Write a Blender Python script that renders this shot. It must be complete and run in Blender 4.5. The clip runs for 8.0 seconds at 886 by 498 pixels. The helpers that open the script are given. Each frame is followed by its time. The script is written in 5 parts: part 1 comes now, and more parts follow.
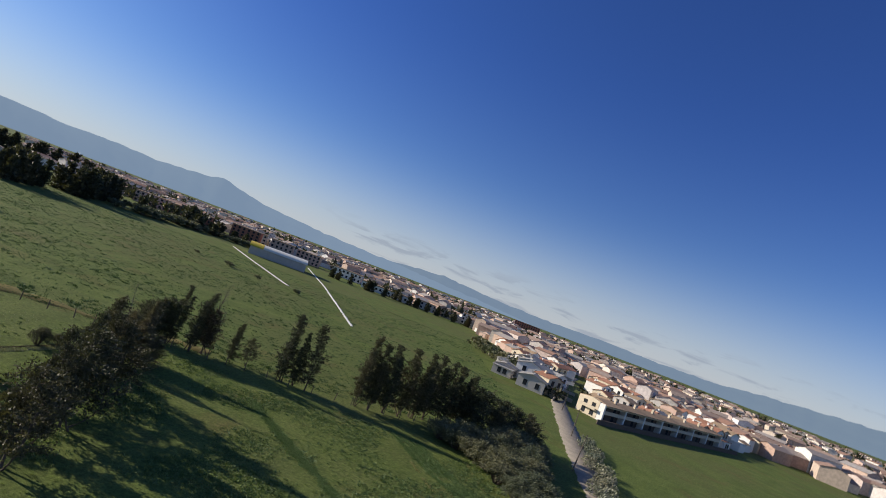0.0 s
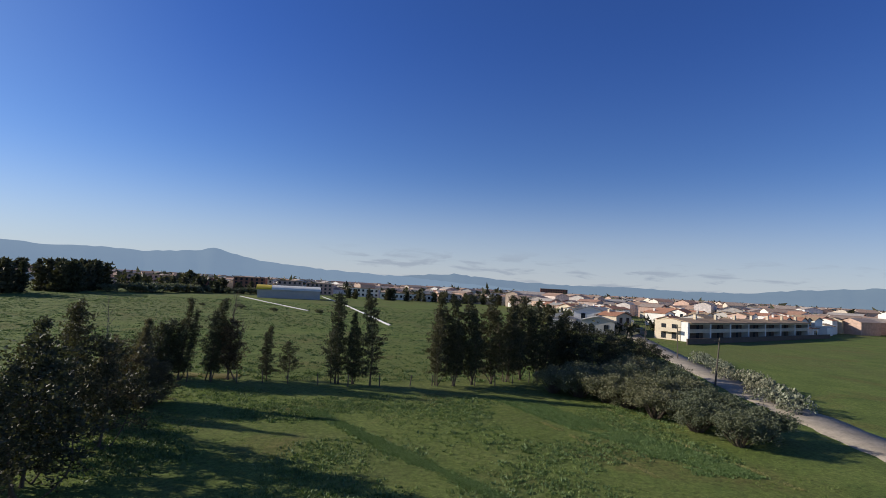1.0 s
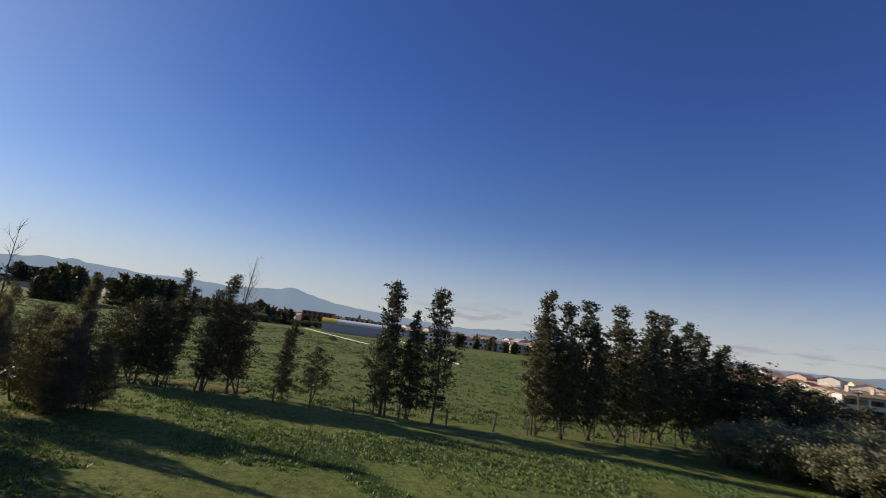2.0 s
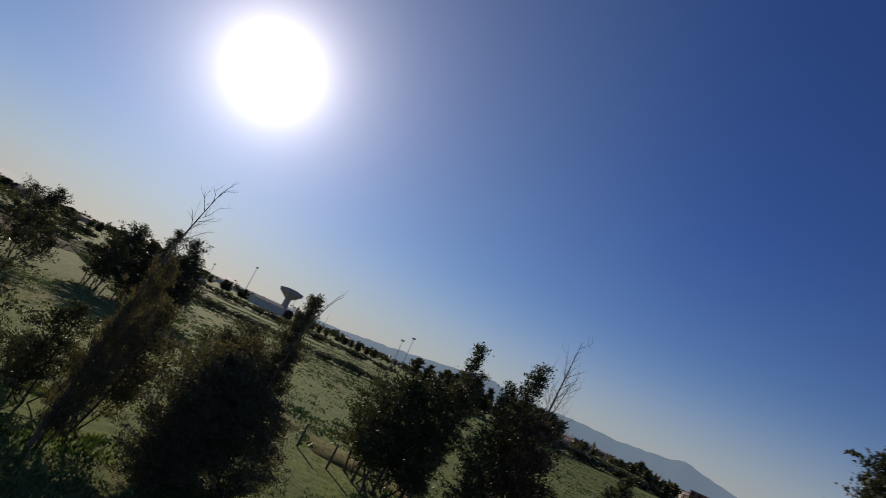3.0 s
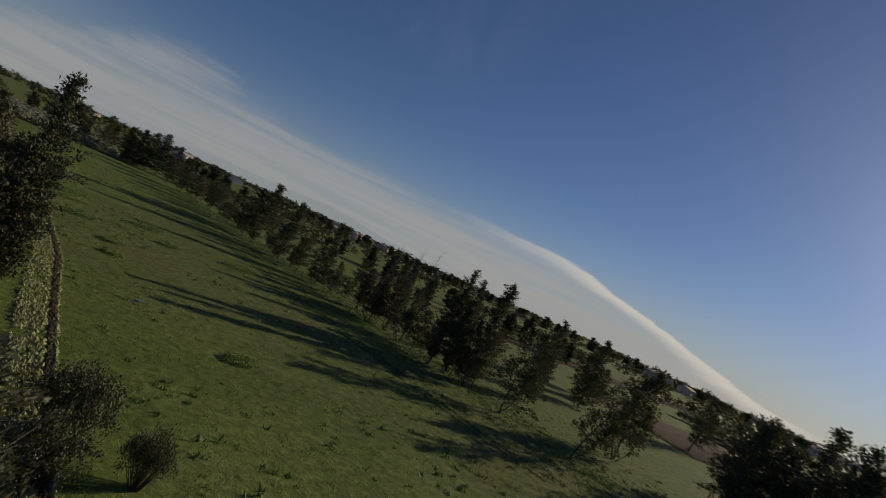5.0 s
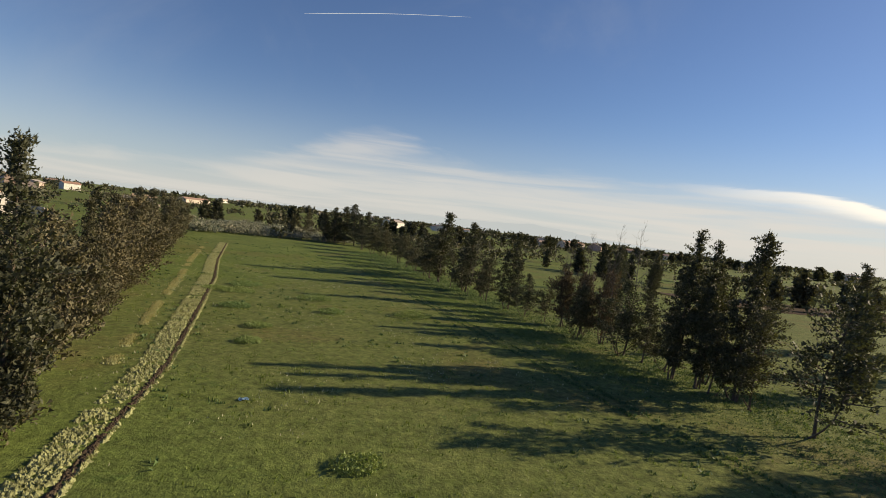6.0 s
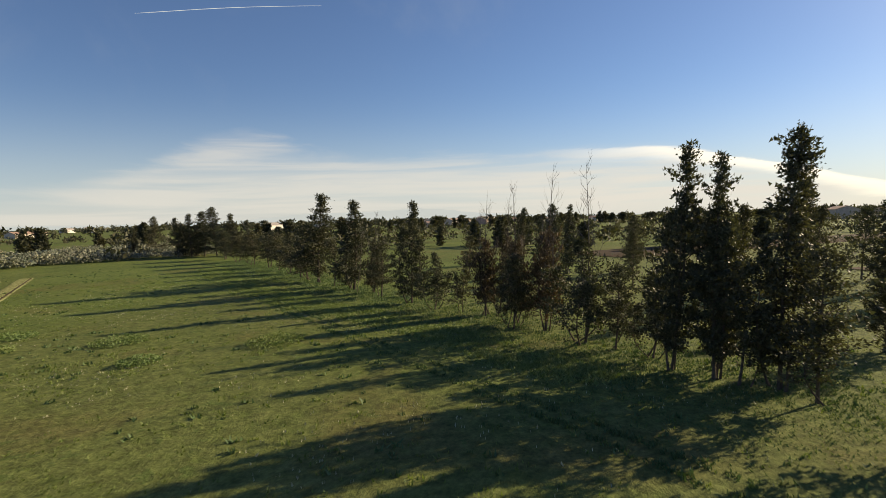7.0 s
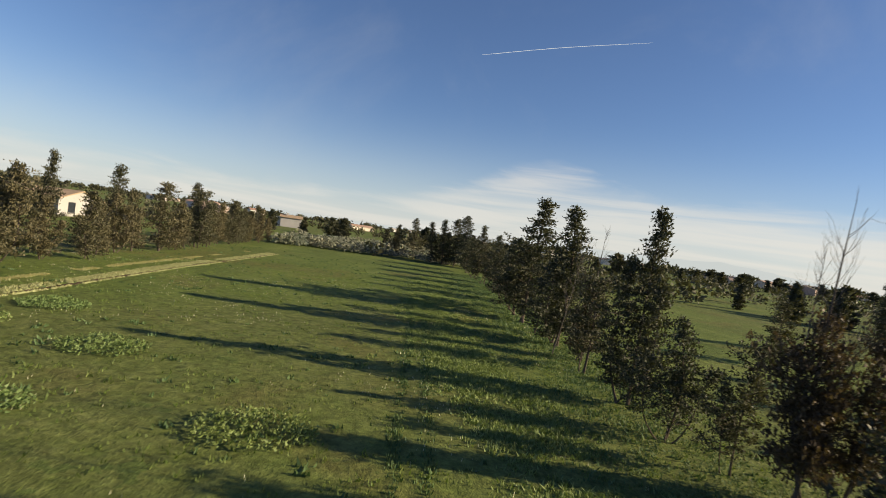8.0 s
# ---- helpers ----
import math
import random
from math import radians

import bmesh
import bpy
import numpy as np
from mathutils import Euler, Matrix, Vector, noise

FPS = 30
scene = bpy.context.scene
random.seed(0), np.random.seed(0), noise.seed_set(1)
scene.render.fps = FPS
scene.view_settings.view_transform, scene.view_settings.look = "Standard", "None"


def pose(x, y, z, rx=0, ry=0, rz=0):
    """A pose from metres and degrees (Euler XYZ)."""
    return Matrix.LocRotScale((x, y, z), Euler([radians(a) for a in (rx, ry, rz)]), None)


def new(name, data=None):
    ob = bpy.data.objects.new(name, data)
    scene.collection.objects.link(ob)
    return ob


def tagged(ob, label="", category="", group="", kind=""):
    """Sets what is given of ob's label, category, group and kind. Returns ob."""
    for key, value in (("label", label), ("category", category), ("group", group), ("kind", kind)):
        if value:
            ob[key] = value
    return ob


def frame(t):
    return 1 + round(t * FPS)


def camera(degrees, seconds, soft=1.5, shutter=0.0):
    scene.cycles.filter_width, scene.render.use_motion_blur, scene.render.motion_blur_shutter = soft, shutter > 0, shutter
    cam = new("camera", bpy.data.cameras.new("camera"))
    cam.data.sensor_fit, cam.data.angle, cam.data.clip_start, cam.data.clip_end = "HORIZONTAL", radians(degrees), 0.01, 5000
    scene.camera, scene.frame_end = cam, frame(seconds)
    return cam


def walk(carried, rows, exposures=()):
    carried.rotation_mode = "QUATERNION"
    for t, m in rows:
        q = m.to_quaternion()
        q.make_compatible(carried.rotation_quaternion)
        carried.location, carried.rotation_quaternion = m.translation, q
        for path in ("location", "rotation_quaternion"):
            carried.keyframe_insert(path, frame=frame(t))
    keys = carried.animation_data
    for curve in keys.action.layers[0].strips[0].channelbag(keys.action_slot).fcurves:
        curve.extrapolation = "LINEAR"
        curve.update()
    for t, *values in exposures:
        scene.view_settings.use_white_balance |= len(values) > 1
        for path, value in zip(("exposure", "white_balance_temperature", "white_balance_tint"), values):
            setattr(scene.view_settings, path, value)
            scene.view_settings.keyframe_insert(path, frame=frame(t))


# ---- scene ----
cam = camera(79.12, 8.0, soft=0.4, shutter=0.12)
PATH = [
    (0, pose(5.58, -19.14, 22.41, 90, 0, -0.59) @ pose(0, 0, 0, 3.93, 0, 0) @ pose(0, 0, 0, 0, 0, 20.81)),
    (0.5, pose(1.84, -7.84, 16.69, 90, 0, -0.90) @ pose(0, 0, 0, 3.03, 0, 0) @ pose(0, 0, 0, 0, 0, 6.47)),
    (1, pose(1.51, 0.50, 12.23, 90, 0, -0.45) @ pose(0, 0, 0, 4.01, 0, 0) @ pose(0, 0, 0, 0, 0, 3.08)),
    (1.2, pose(1.50, 3.95, 10.65, 90, 0, 0.38) @ pose(0, 0, 0, 4.63, 0, 0) @ pose(0, 0, 0, 0, 0, 3.87)),
    (2.3, pose(-2.37, 29.91, 6.56, 90, 0, 17.89) @ pose(0, 0, 0, 11.48, 0, 0) @ pose(0, 0, 0, 0, 0, 12.28)),
    (2.5, pose(-3.35, 33.99, 6.72, 90, 0, 28.29) @ pose(0, 0, 0, 12.73, 0, 0) @ pose(0, 0, 0, 0, 0, 17.23)),
    (3, pose(-6.36, 42.76, 6.62, 90, 0, 52.46) @ pose(0, 0, 0, 12.72, 0, 0) @ pose(0, 0, 0, 0, 0, 24.98)),
    (3.5, pose(-10.92, 49.35, 6.83, 90, 0, 67.06) @ pose(0, 0, 0, 7.89, 0, 0) @ pose(0, 0, 0, 0, 0, 17.73)),
    (4, pose(-16.13, 53.71, 7.37, 90, 0, 79.17) @ pose(0, 0, 0, 5.11, 0, 0) @ pose(0, 0, 0, 0, 0, 14.09)),
    (4.2, pose(-17.86, 55.15, 7.36, 90, 0, 89.92) @ pose(0, 0, 0, 5.43, 0, 0) @ pose(0, 0, 0, 0, 0, 16.63)),
    (4.5, pose(-20.28, 57.21, 7.29, 90, 0, 106.08) @ pose(0, 0, 0, 4.06, 0, 0) @ pose(0, 0, 0, 0, 0, 23.13)),
    (4.8, pose(-23.74, 58.57, 7.57, 90, 0, 120.62) @ pose(0, 0, 0, 2.57, 0, 0) @ pose(0, 0, 0, 0, 0, 24.41)),
    (5, pose(-26.61, 58.69, 8.09, 90, 0, 129.16) @ pose(0, 0, 0, 2.14, 0, 0) @ pose(0, 0, 0, 0, 0, 24.88)),
    (5.2, pose(-29.40, 58.23, 8.63, 90, 0, 137.05) @ pose(0, 0, 0, 0.29, 0, 0) @ pose(0, 0, 0, 0, 0, 22.95)),
    (6.3, pose(-37.95, 49.47, 7.44, 90, 0, 150.61) @ pose(0, 0, 0, -3.04, 0, 0) @ pose(0, 0, 0, 0, 0, 3.49)),
    (6.5, pose(-39.05, 47.27, 7.14, 90, 0, 143.04) @ pose(0, 0, 0, -3.25, 0, 0) @ pose(0, 0, 0, 0, 0, -0.12)),
    (7, pose(-44.02, 41.28, 6.63, 90, 0, 139.20) @ pose(0, 0, 0, -3.23, 0, 0) @ pose(0, 0, 0, 0, 0, -1.52)),
    (7.5, pose(-52.03, 35.03, 6.10, 90, 0, 157.37) @ pose(0, 0, 0, 0.21, 0, 0) @ pose(0, 0, 0, 0, 0, 11.55)),
    (8, pose(-57.79, 27.07, 5.74, 90, 0, 169.36) @ pose(0, 0, 0, -1.37, 0, 0) @ pose(0, 0, 0, 0, 0, 8.10)),
]
walk(cam, PATH, exposures=[(0.0, 0.17, 6700, 11), (1.2, 0.19, 6600, 10), (2.5, 0.08, 7900, 14), (3.0, -0.45, 7300, 12), (3.5, -0.60, 7400, 12), (4.5, -0.80, 7500, 12),
                           (5.0, -0.70, 7700, 10), (5.2, -0.50, 7900, 10), (6.3, 0.52, 8800, 9), (7.0, 0.52, 9000, 8), (8.0, 0.56, 8500, 8)])


# ---- light ----
SUN_AZ, SUN_EL = 76.8, 20.5          # degrees left of +Y, and above the horizon
sun_dir = Vector((-math.sin(radians(SUN_AZ)) * math.cos(radians(SUN_EL)),
                  math.cos(radians(SUN_AZ)) * math.cos(radians(SUN_EL)),
                  math.sin(radians(SUN_EL))))
sun_data = bpy.data.lights.new("sun", "SUN")
sun_data.energy, sun_data.angle, sun_data.color = 5.0, radians(0.5), (1.0, 0.93, 0.80)
sun_lamp = new("sun", sun_data)
sun_lamp.matrix_world = sun_dir.to_track_quat("Z", "Y").to_matrix().to_4x4()


class Nodes:
    """Short hand for building a node tree."""

    def __init__(self, tree):
        self.tree = tree
        tree.nodes.clear()

    def add(self, kind, **values):
        node = self.tree.nodes.new(kind)
        for key, value in values.items():
            self.put(value, node.inputs[key.replace("_", " ")])
        return node

    def put(self, value, socket):
        if isinstance(value, bpy.types.NodeSocket):
            self.tree.links.new(value, socket)
        else:
            socket.default_value = value

    def math(self, op, a, b=0.0, c=0.0, clamp=False):
        node = self.tree.nodes.new("ShaderNodeMath")
        node.operation, node.use_clamp = op, clamp
        for value, socket in zip((a, b, c), node.inputs):
            self.put(value, socket)
        return node.outputs[0]

    def step(self, value, low, high, a=0.0, b=1.0):
        node = self.tree.nodes.new("ShaderNodeMapRange")
        node.interpolation_type = "SMOOTHSTEP"
        for v, socket in zip((value, low, high, a, b), node.inputs):
            self.put(v, socket)
        return node.outputs[0]

    def noise(self, vector, scale, detail=4.0, rough=0.55, distort=0.0):
        node = self.add("ShaderNodeTexNoise", Scale=scale, Detail=detail, Roughness=rough, Distortion=distort)
        self.put(vector, node.inputs["Vector"])
        return node.outputs["Fac"]

    def ramp(self, fac, stops):
        node = self.tree.nodes.new("ShaderNodeValToRGB")
        while len(node.color_ramp.elements) < len(stops):
            node.color_ramp.elements.new(0.5)
        for element, (place, colour) in zip(node.color_ramp.elements, stops):
            element.position = place
            element.color = (*colour, 1.0) if isinstance(colour, tuple) else (colour, colour, colour, 1.0)
        self.put(fac, node.inputs[0])
        return node.outputs[0]

    def mix(self, fac, a, b, blend="MIX"):
        node = self.tree.nodes.new("ShaderNodeMix")
        node.data_type, node.blend_type = "RGBA", blend
        self.put(fac, node.inputs[0])
        for value, socket in ((a, node.inputs[6]), (b, node.inputs[7])):
            self.put((*value, 1.0) if isinstance(value, tuple) and len(value) == 3 else value, socket)
        return node.outputs[2]

    def xyz(self, x, y, z):
        node = self.tree.nodes.new("ShaderNodeCombineXYZ")
        for v, socket in zip((x, y, z), node.inputs):
            self.put(v, socket)
        return node.outputs[0]


def build_sky():
    world = bpy.data.worlds.new("sky")
    scene.world = world
    world.use_nodes = True
    w = Nodes(world.node_tree)
    sky = w.tree.nodes.new("ShaderNodeTexSky")
    sky.sky_type, sky.sun_disc = "NISHITA", False
    sky.sun_elevation, sky.sun_rotation = radians(SUN_EL), radians(-SUN_AZ)
    sky.altitude, sky.air_density, sky.dust_density, sky.ozone_density = 50.0, 1.0, 0.12, 3.0
    way = w.tree.nodes.new("ShaderNodeTexCoord").outputs["Generated"]
    split = w.tree.nodes.new("ShaderNodeSeparateXYZ")
    w.put(way, split.inputs[0])
    x, y, z = split.outputs
    az = w.math("MULTIPLY", w.math("ARCTAN2", w.math("MULTIPLY", x, -1.0), y), 57.2958)     # degrees left of +Y
    az = w.math("ADD", az, w.math("MULTIPLY", w.math("LESS_THAN", az, -110.0), 360.0))
    el = w.math("MULTIPLY", w.math("ARCSINE", z), 57.2958)
    tint = w.mix(1.0, sky.outputs[0], (0.74, 0.96, 1.42), "MULTIPLY")
    # pale air over the horizon
    low = w.math("POWER", w.step(el, 17.0, -1.0), 2.2)
    pale = w.mix(w.step(az, 88.0, 128.0), (7.3, 7.7, 8.6), (5.5, 6.7, 8.7))
    tint = w.mix(w.math("MULTIPLY", low, 0.70), tint, pale)
    # the glow of the air round the sun
    aim = w.tree.nodes.new("ShaderNodeVectorMath")
    aim.operation = "DOT_PRODUCT"
    w.put(way, aim.inputs[0])
    aim.inputs[1].default_value = sun_dir
    near = w.math("MAXIMUM", aim.outputs["Value"], 0.0)
    glow = 0.0
    for power, strength in ((1400.0, 40.0), (330.0, 22.0), (90.0, 8.0), (26.0, 2.5), (8.0, 0.9)):
        glow = w.math("ADD", glow, w.math("MULTIPLY", w.math("POWER", near, power), strength))
    tint = w.mix(1.0, tint, w.mix(1.0, (1.02, 0.97, 1.01), glow, "MULTIPLY"), "ADD")
    # the deep blue away from the sun
    deep = w.math("MULTIPLY", w.step(aim.outputs["Value"], 0.97, 0.62), w.math("MULTIPLY", w.step(el, 4.0, 27.0), w.step(az, 125.0, 60.0)))
    tint = w.mix(deep, tint, w.mix(1.0, tint, (0.60, 0.76, 1.04), "MULTIPLY"))
    # a veil of high cloud low in the south
    bulge = w.math("MULTIPLY", w.math("POWER", 2.718, w.math("MULTIPLY", w.math("POWER", w.math("DIVIDE", w.math("SUBTRACT", az, 158.5), 6.0), 2.0), -1.0)), 2.0)
    lift = w.step(az, 90.0, 120.0, 0.6, 6.6)
    fall = w.step(az, 163.0, 178.0, 0.0, 3.4)
    top = w.math("SUBTRACT", w.math("ADD", lift, bulge), fall)
    wisp = w.noise(w.xyz(w.math("MULTIPLY", az, 0.06), w.math("MULTIPLY", el, 0.30), 0.0), 1.6, 7.0, 0.6, 0.6)
    edge = w.math("ADD", top, w.math("MULTIPLY", w.math("SUBTRACT", wisp, 0.5), w.step(az, 120.0, 150.0, 1.5, 4.2)))
    gap = w.math("SUBTRACT", edge, el)
    cover = w.math("ADD", w.step(gap, -0.7, 1.5, 0.0, 0.75), w.step(gap, 0.9, 3.0, 0.0, 0.25))
    streak = w.noise(w.xyz(w.math("MULTIPLY", az, 0.035), w.math("MULTIPLY", el, 0.55), 4.0), 1.5, 5.0, 0.5, 0.5)
    cover = w.math("MULTIPLY", cover, w.step(streak, 0.32, 0.62, 0.35, 1.0))
    cover = w.math("MULTIPLY", cover, w.math("MULTIPLY", w.step(az, 84.0, 100.0), w.step(el, -2.0, 1.5, 0.6, 1.0)))
    tint = w.mix(w.math("MULTIPLY", cover, w.step(az, 118.0, 150.0, 0.85, 0.66)), tint, (7.4, 7.9, 8.9))
    rim = w.math("MULTIPLY", w.math("MULTIPLY", w.step(gap, -0.15, 0.15), w.step(gap, 1.5, 0.2)), w.math("MULTIPLY", w.step(az, 88.0, 96.0), w.step(az, 130.0, 110.0)))
    tint = w.mix(w.math("MULTIPLY", rim, 0.8), tint, (13.0, 13.0, 13.0))
    # small grey clouds over the northern hills
    puff = w.noise(w.xyz(w.math("MULTIPLY", az, 0.09), w.math("MULTIPLY", el, 0.5), 9.0), 2.2, 5.0, 0.55, 0.4)
    spot = w.math("MULTIPLY", w.step(puff, 0.50, 0.64), w.math("MULTIPLY", w.step(el, 4.6, 2.2), w.step(az, 16.0, 6.0)))
    spot = w.math("MULTIPLY", spot, w.step(az, -70.0, -50.0))
    tint = w.mix(w.math("MULTIPLY", spot, 0.6), tint, (3.6, 4.3, 5.6))
    # a thin veil high up
    veil = w.noise(way, 3.0, 6.0, 0.6, 0.5)
    veil = w.math("MULTIPLY", w.step(veil, 0.5, 0.8), w.math("MULTIPLY", w.step(az, 60.0, 150.0), w.step(el, 60.0, 15.0)))
    tint = w.mix(w.math("MULTIPLY", veil, 0.10), tint, (6.0, 6.6, 7.6))
    back = w.add("ShaderNodeBackground", Strength=0.068)
    w.put(tint, back.inputs[0])
    w.put(back.outputs[0], w.tree.nodes.new("ShaderNodeOutputWorld").inputs[0])


build_sky()

# ---- materials ----


def material(name):
    m = bpy.data.materials.new(name)
    m.use_nodes = True
    n = Nodes(m.node_tree)
    out = n.tree.nodes.new("ShaderNodeOutputMaterial")
    bsdf = n.tree.nodes.new("ShaderNodeBsdfPrincipled")
    n.put(bsdf.outputs[0], out.inputs[0])
    n.out = out
    return m, n, bsdf


def plain(name, colour, rough=0.8, vary=0.25, scale=3.0, bump=0.0, metal=0.0, by_object=0.0):
    m, n, b = material(name)
    where = n.tree.nodes.new("ShaderNodeTexCoord").outputs["Object"]
    fine = n.noise(where, scale * 6, 5)
    coarse = n.noise(where, scale, 3)
    both = n.math("ADD", n.math("MULTIPLY", fine, 0.5), n.math("MULTIPLY", coarse, 0.5))
    dark = tuple(c * (1 - vary) for c in colour)
    light = tuple(min(1.0, c * (1 + vary)) for c in colour)
    col = n.ramp(both, [(0.3, dark), (0.7, light)])
    if by_object:
        info = n.tree.nodes.new("ShaderNodeObjectInfo")
        col = n.mix(1.0, col, n.ramp(info.outputs["Random"], [(0.0, 1 - by_object), (1.0, 1 + by_object)]), "MULTIPLY")
    n.put(col, b.inputs["Base Color"])
    b.inputs["Roughness"].default_value, b.inputs["Metallic"].default_value = rough, metal
    b.inputs["Specular IOR Level"].default_value = 0.2 if rough < 0.9 else 0.03
    if bump:
        bm = n.add("ShaderNodeBump", Strength=bump, Distance=0.05, Height=fine)
        n.put(bm.outputs[0], b.inputs["Normal"])
    return m


def leafy(name, dark, light, trans=0.25):
    m, n, b = material(name)
    info = n.tree.nodes.new("ShaderNodeObjectInfo")
    geo = n.tree.nodes.new("ShaderNodeNewGeometry")
    col = n.ramp(geo.outputs["Random Per Island"], [(0.0, dark), (1.0, light)])
    shift = n.ramp(info.outputs["Random"], [(0.0, (0.82, 0.88, 0.85)), (1.0, (1.2, 1.08, 0.95))])
    col = n.mix(1.0, col, shift, "MULTIPLY")
    n.put(col, b.inputs["Base Color"])
    b.inputs["Roughness"].default_value = 0.6
    b.inputs["Specular IOR Level"].default_value = 0.25
    t = n.tree.nodes.new("ShaderNodeBsdfTranslucent")
    n.put(n.mix(1.0, col, (1.3, 1.35, 0.6), "MULTIPLY"), t.inputs[0])
    mixer = n.tree.nodes.new("ShaderNodeMixShader")
    mixer.inputs[0].default_value = trans
    n.put(b.outputs[0], mixer.inputs[1])
    n.put(t.outputs[0], mixer.inputs[2])
    n.put(mixer.outputs[0], n.out.inputs[0])
    return m


def pasture():
    """Short winter grass with weed patches, thin brown places and old wheel lines."""
    m, n, b = material("pasture")
    where = n.tree.nodes.new("ShaderNodeTexCoord").outputs["Object"]
    big = n.noise(where, 0.018, 4, 0.6, 0.5)
    mid = n.noise(where, 0.14, 5, 0.6, 0.4)
    small = n.noise(where, 1.1, 5, 0.65)
    fine = n.noise(where, 9.0, 4, 0.7)
    green = n.ramp(mid, [(0.30, (0.083, 0.120, 0.028)), (0.52, (0.123, 0.164, 0.038)), (0.72, (0.160, 0.194, 0.051))])
    olive = n.ramp(small, [(0.32, (0.090, 0.110, 0.030)), (0.66, (0.166, 0.174, 0.060))])
    col = n.mix(n.step(big, 0.42, 0.60, 0.15, 0.75), green, olive)
    # thin brown places, a few metres across
    bare = n.math("MULTIPLY", n.step(n.noise(where, 0.075, 4, 0.55, 0.7), 0.53, 0.66), n.step(small, 0.30, 0.62, 0.45, 1.0))
    col = n.mix(n.math("MULTIPLY", bare, 0.48), col, (0.150, 0.112, 0.043))
    soil = n.math("MULTIPLY", n.step(mid, 0.62, 0.76), n.step(small, 0.45, 0.66))
    col = n.mix(n.math("MULTIPLY", soil, 0.5), col, (0.190, 0.140, 0.060))
    # dark leafy weeds among the grass
    weeds = n.math("MULTIPLY", n.step(small, 0.55, 0.60), n.step(n.noise(where, 0.30, 3), 0.50, 0.60))
    col = n.mix(n.math("MULTIPLY", weeds, 0.6), col, (0.060, 0.102, 0.023))
    col = n.mix(1.0, col, n.ramp(fine, [(0.28, 0.62), (0.72, 1.34)]), "MULTIPLY")
    tuft = n.noise(where, 2.4, 3, 0.6)
    col = n.mix(1.0, col, n.ramp(tuft, [(0.30, 0.68), (0.64, 1.20)]), "MULTIPLY")
    n.put(col, b.inputs["Base Color"])
    b.inputs["Roughness"].default_value = 0.95
    b.inputs["Specular IOR Level"].default_value = 0.1
    h = n.math("ADD", n.math("MULTIPLY", small, 0.7), n.math("MULTIPLY", fine, 0.4))
    bm = n.add("ShaderNodeBump", Strength=0.9, Distance=0.16, Height=h)
    n.put(bm.outputs[0], b.inputs["Normal"])
    return m


def island_colours(name, stops, rough=0.85):
    """One colour for each separate piece of a mesh."""
    m, n, b = material(name)
    geo = n.tree.nodes.new("ShaderNodeNewGeometry")
    where = n.tree.nodes.new("ShaderNodeTexCoord").outputs["Object"]
    col = n.ramp(geo.outputs["Random Per Island"], stops)
    col = n.mix(1.0, col, n.ramp(n.noise(where, 0.8, 4), [(0.3, 0.8), (0.7, 1.12)]), "MULTIPLY")
    n.put(col, b.inputs["Base Color"])
    b.inputs["Roughness"].default_value = rough
    return m


def glowing_distance(name, colour, air, share):
    """Far land with the haze of kilometres of air mixed in as glow."""
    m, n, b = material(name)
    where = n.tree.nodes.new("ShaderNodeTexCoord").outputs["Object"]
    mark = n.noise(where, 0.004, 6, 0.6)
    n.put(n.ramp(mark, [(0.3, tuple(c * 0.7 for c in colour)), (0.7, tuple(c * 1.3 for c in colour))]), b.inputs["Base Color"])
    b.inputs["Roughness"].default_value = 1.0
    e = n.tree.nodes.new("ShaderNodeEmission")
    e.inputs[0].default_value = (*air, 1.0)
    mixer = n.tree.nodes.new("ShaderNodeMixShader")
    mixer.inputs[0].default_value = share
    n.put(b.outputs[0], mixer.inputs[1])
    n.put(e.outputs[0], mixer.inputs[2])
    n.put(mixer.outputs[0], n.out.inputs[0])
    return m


m_grass = pasture()
m_cypress = leafy("cypress_leaf", (0.037, 0.041, 0.026), (0.110, 0.110, 0.068), 0.17)
m_bough = leafy("bough_leaf", (0.052, 0.048, 0.031), (0.200, 0.172, 0.118), 0.24)
m_brown_leaf = leafy("dry_leaf", (0.052, 0.042, 0.028), (0.150, 0.110, 0.074), 0.15)
m_olive_leaf = leafy("olive_leaf", (0.110, 0.122, 0.076), (0.175, 0.182, 0.118), 0.15)
m_hedge_leaf = leafy("hedge_leaf", (0.055, 0.056, 0.032), (0.165, 0.145, 0.088), 0.12)
m_weed = leafy("weed_leaf", (0.070, 0.120, 0.042), (0.140, 0.205, 0.085), 0.12)
m_blade = leafy("grass_blade", (0.092, 0.150, 0.038), (0.178, 0.235, 0.078), 0.3)
m_leafy_weed = leafy("leafy_weed", (0.110, 0.170, 0.055), (0.210, 0.285, 0.110), 0.15)
m_straw = leafy("straw_blade", (0.210, 0.215, 0.085), (0.400, 0.365, 0.190), 0.2)
m_cactus = leafy("cactus_pad", (0.085, 0.102, 0.064), (0.400, 0.405, 0.310), 0.22)
m_flower = plain("pale_flower", (0.62, 0.60, 0.40), 0.8, 0.15, 3.0)
m_bark = plain("bark", (0.115, 0.092, 0.072), 0.95, 0.3, 6.0, 0.6)
m_dead = plain("bare_wood", (0.170, 0.145, 0.120), 0.9, 0.25, 5.0, 0.4)
m_wood = plain("grey_post_wood", (0.130, 0.110, 0.088), 0.9, 0.25, 8.0, 0.5)
m_dirt = plain("dirt_track", (0.310, 0.268, 0.215), 0.95, 0.3, 0.5, 0.7)
m_bare = plain("bare_soil", (0.160, 0.138, 0.056), 0.95, 0.4, 0.9, 0.7)
m_clod = plain("dry_clods", (0.270, 0.275, 0.130), 0.95, 0.55, 2.5, 0.9)
